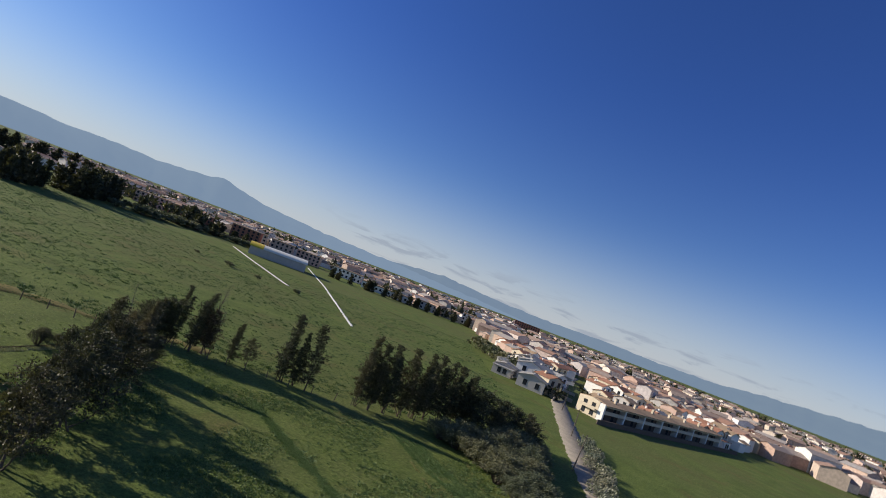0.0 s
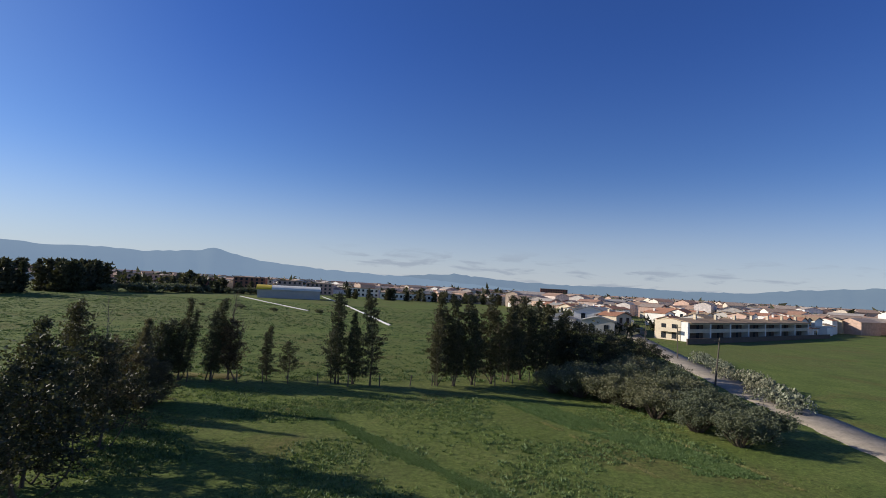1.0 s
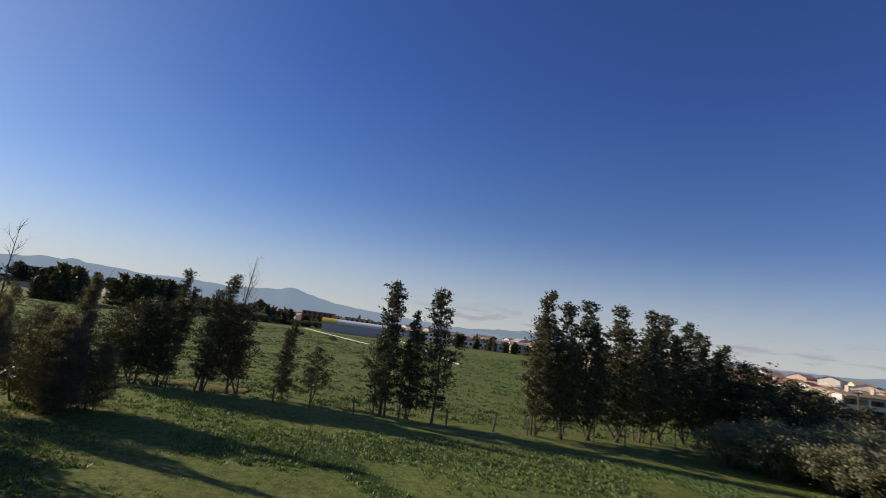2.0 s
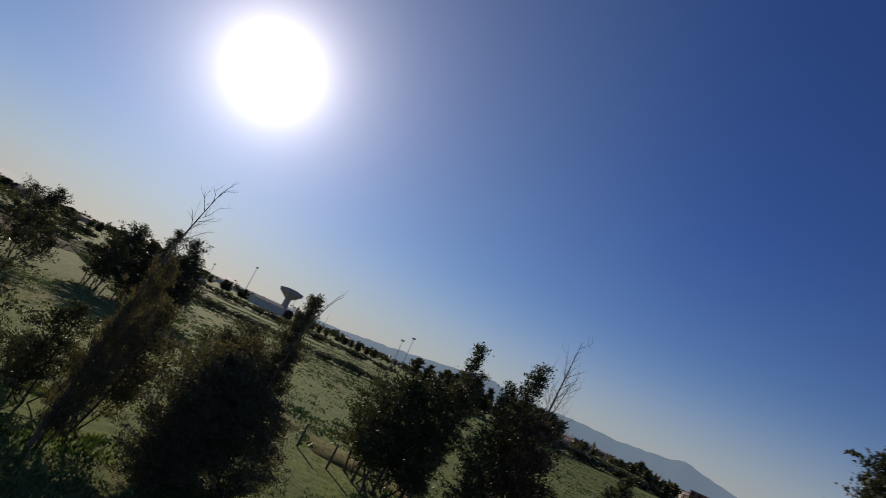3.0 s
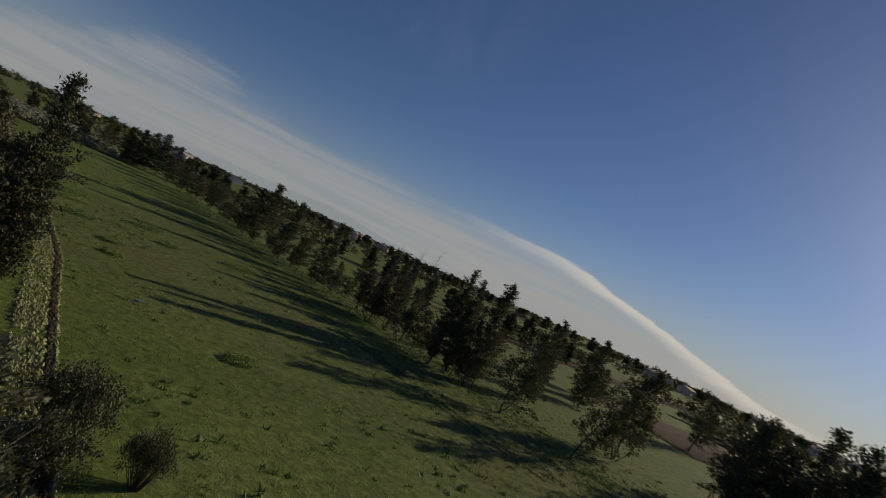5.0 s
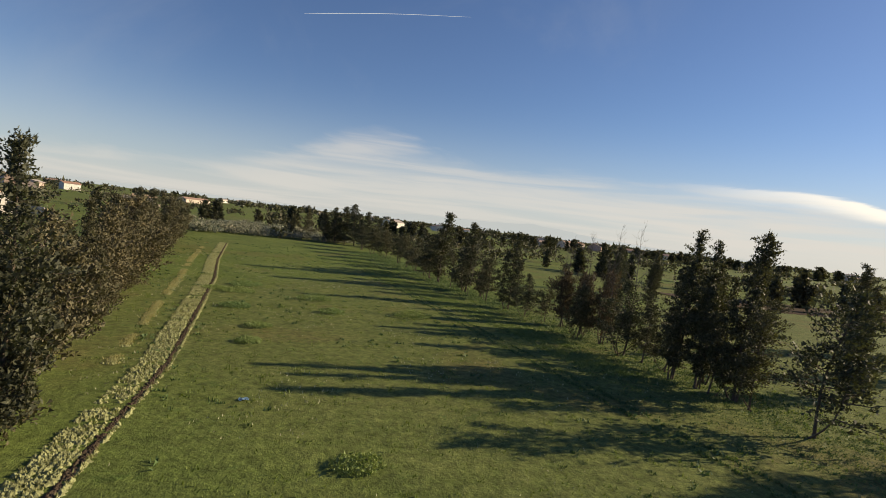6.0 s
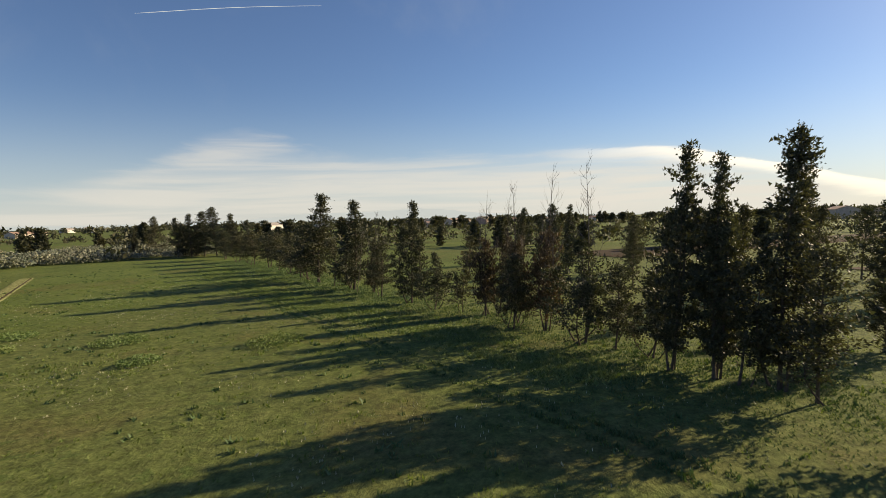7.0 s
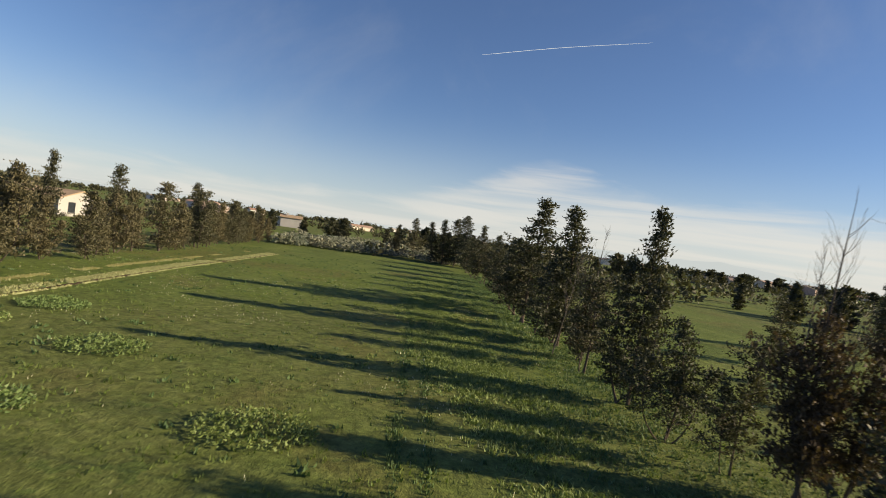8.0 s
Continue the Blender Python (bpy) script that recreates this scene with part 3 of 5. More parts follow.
FENCE_ROW = [(OVAL, -30.2, 62.1, 6.3, 1.0), (OVAL, -28.9, 62.6, 6.8, 1.0), (DENSE, -27.6, 63.2, 9.5, 0.9), (OVAL, -31.8, 62.6, 5.4, 0.9), (OVAL, -29.7, 63.8, 5.4, 0.9),
             (DENSE, -24.3, 64.3, 9.6, 1.0), (TIPPED, -22.5, 64.9, 11.4, 0.8), (SPIRE, -18.3, 66.0, 6.4, 0.85), (OVAL, -16.2, 67.2, 4.5, 0.95),
             (COLUMN, -10.1, 66.2, 10.9, 0.95), (COLUMN, -8.1, 66.4, 8.6, 0.9), (SPIRE, -5.9, 66.0, 10.6, 0.85),
             (GROVE, 1.9, 68.2, 11.8, 0.7), (GROVE, 4.3, 68.8, 11.0, 0.8), (GROVE, 6.7, 70.0, 11.4, 0.9), (GROVE, 9.3, 71.4, 11.6, 0.9),
             (GROVE, 11.5, 73.4, 11.6, 0.95), (GROVE, 13.7, 75.4, 11.6, 0.95), (GROVE, 16.3, 77.0, 11.2, 1.0), (GROVE, 18.7, 78.8, 10.6, 1.0), (GROVE, 20.9, 80.4, 9.6, 1.1),
             (OVAL, 22.7, 80.6, 8.0, 1.1), (OVAL, 25.3, 81.6, 7.4, 1.2), (OVAL, 28.3, 82.4, 7.0, 1.3),
             (OVAL, 31.3, 83.2, 6.4, 1.3), (OVAL, 23.7, 75.6, 6.4, 1.2), (OVAL, 26.7, 77.0, 6.2, 1.2), (OVAL, 34.7, 86.0, 5.8, 1.2), (OVAL, 33.7, 80.0, 5.4, 1.2)]
NEAR_ROW = [(CONE, -26.3, 51.8, 7.9, 0.75, (-9, -3)), (FINE, -26.2, 51.2, 5.2, 0.95, (-10, 0)), (FINE, -25.7, 46.9, 6.6, 0.34, (-9, -4)), (FINE, -27.9, 51.4, 5.6, 0.95, (-8, 0)), (STALK, -27.2, 47.8, 5.2, 0.85, (-12, 0)), (FINE, -25.0, 50.4, 4.6, 1.2, (-6, 0)), (OVAL, -29.6, 46.6, 3.8, 1.0),
            (FINE, -24.2, 49.8, 3.4, 1.1), (FINE, -24.2, 52.2, 3.8, 1.1), (BUSHY, -33.2, 44.2, 2.2, 0.75), (BUSHY, -34.4, 46.6, 1.6, 0.6), (BUSHY, -32.2, 46.2, 1.7, 0.7), (FINE, -24.6, 43.6, 3.2, 1.2), (OVAL, -25.4, 42.6, 5.4, 1.0), (SPIRE, -24.0, 39.6, 8.8, 0.85), (SPIRE, -22.6, 37.2, 10.0, 0.9), (OVAL, -21.2, 38.6, 7.4, 1.0),
            (OVAL, -21.8, 34.4, 6.4, 1.1), (SPIRE, -20.8, 31.2, 9.4, 0.9), (OVAL, -19.0, 28.2, 8.6, 1.05), (SPIRE, -18.8, 23.8, 9.4, 0.95), (OVAL, -17.4, 20.0, 7.4, 1.1)]
W = (-3, -1)          # the wind has bent the row a little
WEST_ROW = [(OVAL, -64.8, 45.8, 6.8, 0.72, (-20, -4)), (OVAL, -64.8, 39.5, 7.2, 0.9, (-11, -4)), (COLUMN, -66.1, 30.5, 9.6, 0.8, W), (COLUMN, -65.9, 32.3, 9.0, 0.75, W), (COLUMN, -66.3, 34.5, 9.8, 0.8, W), (COLUMN, -67.7, 31.5, 7.8, 0.75, W),
            (OVAL, -65.5, 35.9, 5.4, 0.9, W), (OVAL, -65.7, 33.3, 4.8, 0.9, W), (OVAL, -67.3, 29.0, 4.0, 0.95, W), (OVAL, -67.4, 27.0, 4.2, 0.95, W), (BARE, -67.8, 25.0, 9.4, 0.75, W), (OVAL, -67.6, 25.1, 5.6, 0.95, W),
            (TIPPED, -68.8, 21.6, 9.3, 0.62, W), (SPIRE, -70.4, 20.4, 7.4, 0.6, W), (OVAL, -67.9, 19.9, 4.4, 0.8, W), (TIPPED, -69.4, 18.6, 8.4, 0.62, W), (TIPPED, -69.9, 15.6, 8.3, 0.62, W), (OVAL, -69.8, 13.4, 4.0, 0.7, W), (TIPPED, -71.2, 15.6, 8.0, 0.55, W),
            (OVAL, -69.4, 10.8, 4.2, 0.8, W), (SPIRE, -70.1, 7.1, 8.2, 0.85, W), (OVAL, -70.4, 2.3, 4.8, 1.0, W), (TIPPED, -71.6, -0.6, 7.2, 0.7, W), (SPIRE, -71.6, -4.2, 8.8, 1.2, W), (OVAL, -71.7, -8.3, 4.8, 0.9, W), (SPIRE, -72.3, -12.8, 9.8, 1.3, W), (OVAL, -72.8, -16.4, 6.4, 1.25, W),
            (OVAL, -73.3, -19.3, 5.2, 1.1), (OVAL, -74.9, -25.5, 5.4, 1.1), (OVAL, -75.9, -31.4, 5.2, 1.1), (OVAL, -77.0, -37.4, 5.5, 1.15), (OVAL, -77.7, -44.9, 5.4, 1.15), (OVAL, -78.5, -53.9, 5.6, 1.2), (OVAL, -79.5, -63.9, 5.6, 1.2)]
BEHIND = [(OVAL, -73.7, 46.1, 8.1, 0.75), (SPIRE, -74.3, 58.2, 9.9, 1.1), (OVAL, -73.6, 61.4, 9.5, 0.7), (OVAL, -74.2, 54.3, 8.5, 0.8), (OVAL, -73.2, 56.4, 7.4, 1.4), (OVAL, -72.6, 59.6, 7.0, 1.4), (OVAL, -73.4, 60.6, 8.2, 1.2), (OVAL, -72.2, 57.6, 5.0, 1.5), (OVAL, -77.9, 53.7, 7.0, 0.9), (SPIRE, -75.3, 36.1, 7.2, 0.9), (OVAL, -105.9, 29.1, 6.6, 1.0), (OVAL, -101.9, 33.1, 5.4, 1.0),
          (SPIRE, -91.9, 35.1, 9.0, 0.9), (COLUMN, -96.4, 27.1, 9.0, 1.0), (OVAL, -107.9, 45.1, 8.0, 1.0), (OVAL, -81.9, 27.1, 5.0, 0.9), (SPIRE, -89.9, 15.1, 6.6, 0.9), (COLUMN, -95.9, 3.1, 8.0, 0.9), (OVAL, -99.9, 9.1, 5.4, 1.0),
          (SPIRE, -103.9, -10.9, 8.0, 1.0), (OVAL, -87.9, -4.9, 4.6, 1.0), (SPIRE, -85.9, 7.1, 6.4, 0.8)]
for rows_, tag in ((FENCE_ROW, "trees along the fence"), (NEAR_ROW, "trees beside the near field"), (WEST_ROW, "trees along the long field"), (BEHIND, "scattered trees behind the row")):
    for k, x, y, h, r, *lean in rows_:
        lean = lean[0] if lean else (-3, 0)
        if k is BARE:
            plant(k, x, y, h, r, "dead_tree", "grey leafless dead tree among cypresses", tag, lean)
        elif k is TIPPED:
            plant(k, x, y, h, r, "cypress_tree", "half dead cypress with bare grey top branches", tag, lean)
        elif k is BUSHY:
            plant(k, x, y, h, r, "shrub", "low brown green bush beside a ditch", tag, lean, "shrub")
        else:
            plant(k, x, y, h, r, group=tag, lean=lean)
plant(SWEPT, -25.6, 46.7, 10.0, 1.0, "dead_tree", "grey leafless dead tree with twigs swept to one side", "trees beside the near field", (-9, -6), turn=0)
plant(BARE, -70.3, -1.6, 7.2, 0.6, "dead_tree", "grey leafless dead tree among cypresses", "trees along the long field", (4, -10))

bent = tagged(new("dead_branches"), "long bent leafless grey branches above a cypress", "branch", "trees beside the near field")
bent.location = (-26.0, 52.6, 2.4)
for tip, mid in (((-0.05, 1.55, 5.75), (0.5, 0.2, 4.2)), ((0.6, 1.2, 5.6), (1.3, -0.2, 4.2))):
    bv, bf = [], []
    a, b, c = Vector((0, 0, -2.45)), Vector(mid), Vector(tip)
    line = [a * (1 - u) ** 2 + b * (2 * u * (1 - u)) * 1.25 + c * u * u + Vector((0.04 * math.sin(9 * u), 0.04 * math.cos(7 * u), 0)) for u in np.linspace(0, 1, 9)]
    tube(bv, bf, [tuple(p) for p in line], [0.024 - 0.0022 * i for i in range(9)], 5)
    twig = random.Random(int(tip[2] * 10))
    for i in range(3, 9):
        twig_fork(bv, bf, line[i], Vector((twig.gauss(0, 1), twig.gauss(0, 1), 0.6)), 0.3, 0.007, 0, twig)
    from_data("branch", bv, bf, m_dead, bent)

# hedge of low trees east of the long field, thinning out southward
for i in range(33):
    y = 33 - 113 * i / 32
    x = float(np.interp(y, (-80, -62, -37, -19, -1, 13, 33), (-44.0, -42.0, -39.8, -37.9, -36.3, -35.0, -33.4))) + random.uniform(0, 1.6)
    plant(HEDGE, x, y, random.choice((4.6, 5.4, 6.0, 6.6, 7.2)), random.uniform(0.85, 1.05), "hedge_tree", "brown green evergreen tree in a loose hedge row", "hedge trees")
for x, y, h in ((-32.8, 33.4, 9.2), (-33.8, 19.0, 7.2), (-35.2, -19.4, 8.2), (-36.4, -28.0, 8.2), (-38.6, -49.0, 8.2), (-34.6, 4.0, 7.4)):
    plant(SPIRE, x, y, h, 0.8, "cypress_tree", "dark cypress standing over a hedge row", "hedge trees")

# shrubs between the fence row and the farm road
for x, y, h, r in ((16.6, 67.4, 3.2, 1.0), (19.2, 65.6, 3.6, 1.1), (21.8, 63.2, 3.6, 1.1), (20.6, 69.0, 3.8, 1.1), (23.4, 60.4, 3.6, 1.1), (25.6, 63.8, 4.0, 1.1), (24.6, 56.2, 3.4, 1.1),
                   (27.4, 59.2, 3.8, 1.2), (24.8, 67.6, 4.0, 1.2), (26.6, 51.6, 3.2, 1.1), (29.2, 54.6, 3.6, 1.2), (30.4, 62.0, 3.6, 1.2), (28.2, 47.2, 3.0, 1.1), (31.6, 49.6, 3.0, 1.2),
                   (27.8, 71.2, 4.4, 1.2), (30.8, 67.6, 4.0, 1.2), (33.4, 72.8, 3.6, 1.1), (35.4, 78.8, 3.2, 1.0), (29.6, 76.6, 4.6, 1.2)):
    plant(BUSH, x, y, h, r, "shrub", "grey green rounded wild olive shrub", "shrubs beside the road", category="shrub")

PINES = [(-75.8, -81.5, 8.4, 1.2), (-78.1, -80.2, 9.2, 1.2), (-80.2, -78.6, 9.6, 1.2), (-82.2, -76.8, 10.4, 1.2), (-84.6, -75.4, 9.0, 1.2), (-73.1, -88.0, 8.8, 1.0), (-69.0, -89.0, 7.0, 1.0), (-87.5, -73.5, 7.5, 1.2)]
# prickly pears
for i in range(26):
    u = i / 25
    plant(CACTUS, 42.5 + 14.0 * u + random.uniform(-1.6, 1.6), 62 + 48 * u + random.uniform(-1.5, 1.5), random.uniform(1.5, 2.5), 1.1, "prickly_pear",
          "pale grey green prickly pear bush", "prickly pears beside the road", category="cactus")
for i in range(96):
    u = i / 95
    plant(CACTUS, -46.0 - 36.0 * u + random.uniform(-0.8, 0.8), -79.0 - 6.0 * u + random.uniform(-38, 3.0), random.uniform(1.6, 2.6), 1.5, "prickly_pear",
          "pale grey green prickly pear bush", "prickly pears at the field end", category="cactus")
for x, y, h, r in PINES:
    plant(SPIRE, x, y, h, r, "pine_tree", "dark pine tree at the end of the field", "trees at the field end")


def belt(x0, y0, x1, y1, count, h, wide=1.0, spread=6.0, kind=None, name="far_tree", label="dark green tree in a distant belt", group="distant trees"):
    for i in range(count):
        u = (i + random.random()) / count
        plant(kind or FAR, x0 + (x1 - x0) * u + random.gauss(0, spread * 0.4), y0 + (y1 - y0) * u + random.gauss(0, spread * 0.4), h * random.uniform(0.75, 1.15), wide, name, label, group)


belt(-176, 206, -186, 240, 12, 13, 1.0, 9)
belt(-183, 256, -191, 312, 20, 14, 1.1, 10)
belt(-176, 385, -182, 410, 4, 14, 1.0, 5)
belt(-172, 292, -158, 346, 26, 5.5, 1.3, 12, FAR_BUSH, "shrub", "olive green distant shrub", "distant shrubs")
belt(-430, 400, -330, 500, 24, 17, 1.2)
belt(-182, 330, -128, 400, 16, 9, 1.2, 14)
belt(-170, 345, -112, 380, 22, 4.5, 1.2, 10, FAR_BUSH, "shrub", "olive green distant shrub", "distant shrubs")
belt(-60, 400, 70, 420, 18, 8, 1.2, 12)
belt(40, 255, 62, 190, 8, 6, 1.2, 6, FAR_BUSH, "shrub", "olive green distant shrub", "distant shrubs")
belt(-95, 212, -40, 190, 5, 2.0, 1.0, 12, FAR_BUSH, "shrub", "olive green distant shrub", "distant shrubs")
belt(-520, 150, -420, 330, 40, 7, 1.6, 40)
belt(-480, -60, -520, 150, 40, 7, 1.6, 40)
belt(-420, -260, -480, -60, 24, 9, 1.4, 30)
belt(-230, -240, -400, -220, 26, 8, 1.4, 30)
belt(-160, -130, -90, -170, 16, 7, 1.2, 14)
belt(-90, -150, -20, -170, 14, 6, 1.2, 14)
belt(-130, -60, -160, 10, 12, 6, 1.1, 14)
belt(-139, 68, -108, 124, 44, 1.9, 1.3, 3, FAR_BUSH, "shrub", "low scrub along the edge of the pasture", "pasture edge scrub")
belt(-150, 66, -170, 30, 16, 2.2, 1.3, 5, FAR_BUSH, "shrub", "low scrub along the edge of the pasture", "pasture edge scrub")
belt(-260, 60, -210, 190, 46, 3.2, 1.9, 16, FAR_BUSH, "shrub", "low scrub between distant fields", "distant shrubs")


# ---- fence ----
def fence(points):
    root = tagged(new("fence"), "old wire fence on weathered wooden posts", "fence")
    pv, pf = [], []
    tube(pv, pf, [(0, 0, -0.3), (0.01, 0, 0.6), (0, 0.02, 1.3)], [0.075, 0.07, 0.06], 6)
    pf.append((12, 13, 14, 15, 16, 17))
    post = mesh_of("post", pv, pf, m_wood)
    spots = []
    for (ax, ay), (bx, by) in zip(points, points[1:]):
        n = max(1, round(math.hypot(bx - ax, by - ay) / 3.1))
        spots += [(ax + (bx - ax) * k / n, ay + (by - ay) * k / n) for k in range(n)]
    for x, y in spots:
        shared("post", post, root, pose(x, y, 0, random.uniform(-6, 6), random.uniform(-6, 6), random.uniform(0, 90)))
    for h in (0.35, 0.75, 1.1):
        v, f = [], []
        tube(v, f, [(x, y, h + 0.03 * math.sin(3 * i)) for i, (x, y) in enumerate(spots)], [0.0035] * len(spots), 3)
        from_data("wire", v, f, m_rust, root)


fence([(-76, 53), (-62, 56), (-54, 57.4), (-46.5, 58.2), (-39.2, 59.2), (-34.2, 60.6), (-28.6, 61.6), (-23.8, 63.2), (-15.3, 64.4), (-8.3, 64.6), (-1.1, 66.8), (9.6, 70.0), (19.6, 77.5)])


# ---- town ----
def house(x, y, wide, deep, high, turn, storeys=2, wall=None, roof=None, detail=True):
    """A town house: a main block with a low wing, tiled roofs, openings, a balcony and a yard wall."""
    root = new("house")
    root.matrix_world = pose(x, y, 0, 0, 0, turn)
    wall, roof = wall or random.choice(m_walls + m_walls[:1] * 2), roof or random.choice(m_roofs + m_roofs[:1] * 2)
    a, b, rise = wide / 2, deep / 2, min(wide, deep) * random.uniform(0.12, 0.19)
    v = [(-a, -b, -0.3), (a, -b, -0.3), (a, b, -0.3), (-a, b, -0.3), (-a, -b, high), (a, -b, high), (a, b, high), (-a, b, high), (-a, 0, high + rise), (a, 0, high + rise)]
    f = [(0, 1, 5, 4), (2, 3, 7, 6), (1, 2, 6, 9, 5), (3, 0, 4, 8, 7)]
    from_data("wall", v, f, wall, root)
    o, t = 0.45, 0.22
    k = rise / b
    rv = [(-a - o, -b - o, high - k * o), (a + o, -b - o, high - k * o), (a + o, 0, high + rise), (-a - o, 0, high + rise), (a + o, b + o, high - k * o), (-a - o, b + o, high - k * o)]
    rv = [(p[0], p[1], p[2] + 0.03) for p in rv] + [(p[0], p[1], p[2] + t) for p in rv]
    rf = [(6, 7, 8, 9), (9, 8, 10, 11), (0, 3, 2, 1), (3, 5, 4, 2), (0, 1, 7, 6), (4, 5, 11, 10), (1, 2, 8, 7), (2, 4, 10, 8), (5, 3, 9, 11), (3, 0, 6, 9)]
    roof_ob = from_data("roof", rv, rf, roof, root)
    # wing with a flat terrace or a lean-to roof
    side, wing_h = random.choice((-1, 1)), min(high - 0.4, random.choice((2.9, 3.1, 3.3)))
    wx0, wx1 = sorted((side * a, side * (a + random.uniform(2.5, 4.5))))
    wb = b * random.uniform(0.55, 0.95)
    v, f = [], []
    box(v, f, wx0, wx1, -wb, wb, -0.3, wing_h)
    wing = from_data("wing", v, f, wall, root)
    v, f = [], []
    if random.random() < 0.5:
        for e in ((wx0, wx1, -wb - 0.02, -wb + 0.15), (wx0, wx1, wb - 0.15, wb + 0.02)):
            box(v, f, e[0], e[1], e[2], e[3], wing_h, wing_h + 0.9)
        from_data("parapet", v, f, wall, wing)
    else:
        box(v, f, wx0 - (0.35 if side < 0 else 0), wx1 + (0.35 if side > 0 else 0), -wb - 0.35, wb + 0.35, wing_h, wing_h + 0.22)
        from_data("wing_roof", v, f, roof, wing)
    if detail:
        cv, cf = [], []
        box(cv, cf, -0.35, 0.35, -0.35, 0.35, 0, 1.1)
        box(cv, cf, -0.45, 0.45, -0.45, 0.45, 1.1, 1.25)
        shared("chimney", mesh_of("chimney", cv, cf, wall), roof_ob, pose(a * 0.4, b * 0.3, high + rise * 0.6))
        per = high / storeys
        tall = Matrix.Diagonal((1.15, 1, 1.15, 1))
        for s in range(storeys):
            n = max(2, int(wide / 2.8))
            for i in range(n):
                px = -a + wide * (i + 0.5) / n
                shared("window", WINDOW, root, pose(px, -b, s * per + per * 0.5) @ tall)
            for py in (-b * 0.5, b * 0.4):
                shared("window", WINDOW, root, pose(-a if side > 0 or s else wx0, py * (1 if s or side > 0 else 0.6), s * per + per * 0.5, 0, 0, -90) @ tall)
        if storeys > 1:
            bv, bf = [], []
            bx0 = -a * random.uniform(0.1, 0.95)
            bx1 = bx0 + wide * random.uniform(0.35, 0.5)
            box(bv, bf, bx0, bx1, -b - 1.3, -b, per - 0.1, per + 0.1)
            box(bv, bf, bx0, bx1, -b - 1.3, -b - 1.2, per + 0.1, per + 0.95)
            from_data("balcony", bv, bf, wall, root)
        gv, gf = [], []
        box(gv, gf, -a - 3, a + 3, -b - 4.2, -b - 4.0, -0.3, random.choice((1.0, 1.3, 1.6)))
        from_data("yard_wall", gv, gf, random.choice((m_walls[0], m_walls[3], m_walls[1])), root)
    return root


wv, wf = [], []
box(wv, wf, -0.55, 0.55, -0.02, 0.05, -0.75, 0.75)
box(wv, wf, -0.62, -0.55, -0.06, 0.05, -0.8, 0.8)
box(wv, wf, 0.55, 0.62, -0.06, 0.05, -0.8, 0.8)
box(wv, wf, -0.62, 0.62, -0.06, 0.05, 0.75, 0.82)
box(wv, wf, -0.70, 0.70, -0.12, 0.05, -0.86, -0.78)
WINDOW = mesh_of("window", wv, wf, m_glass)


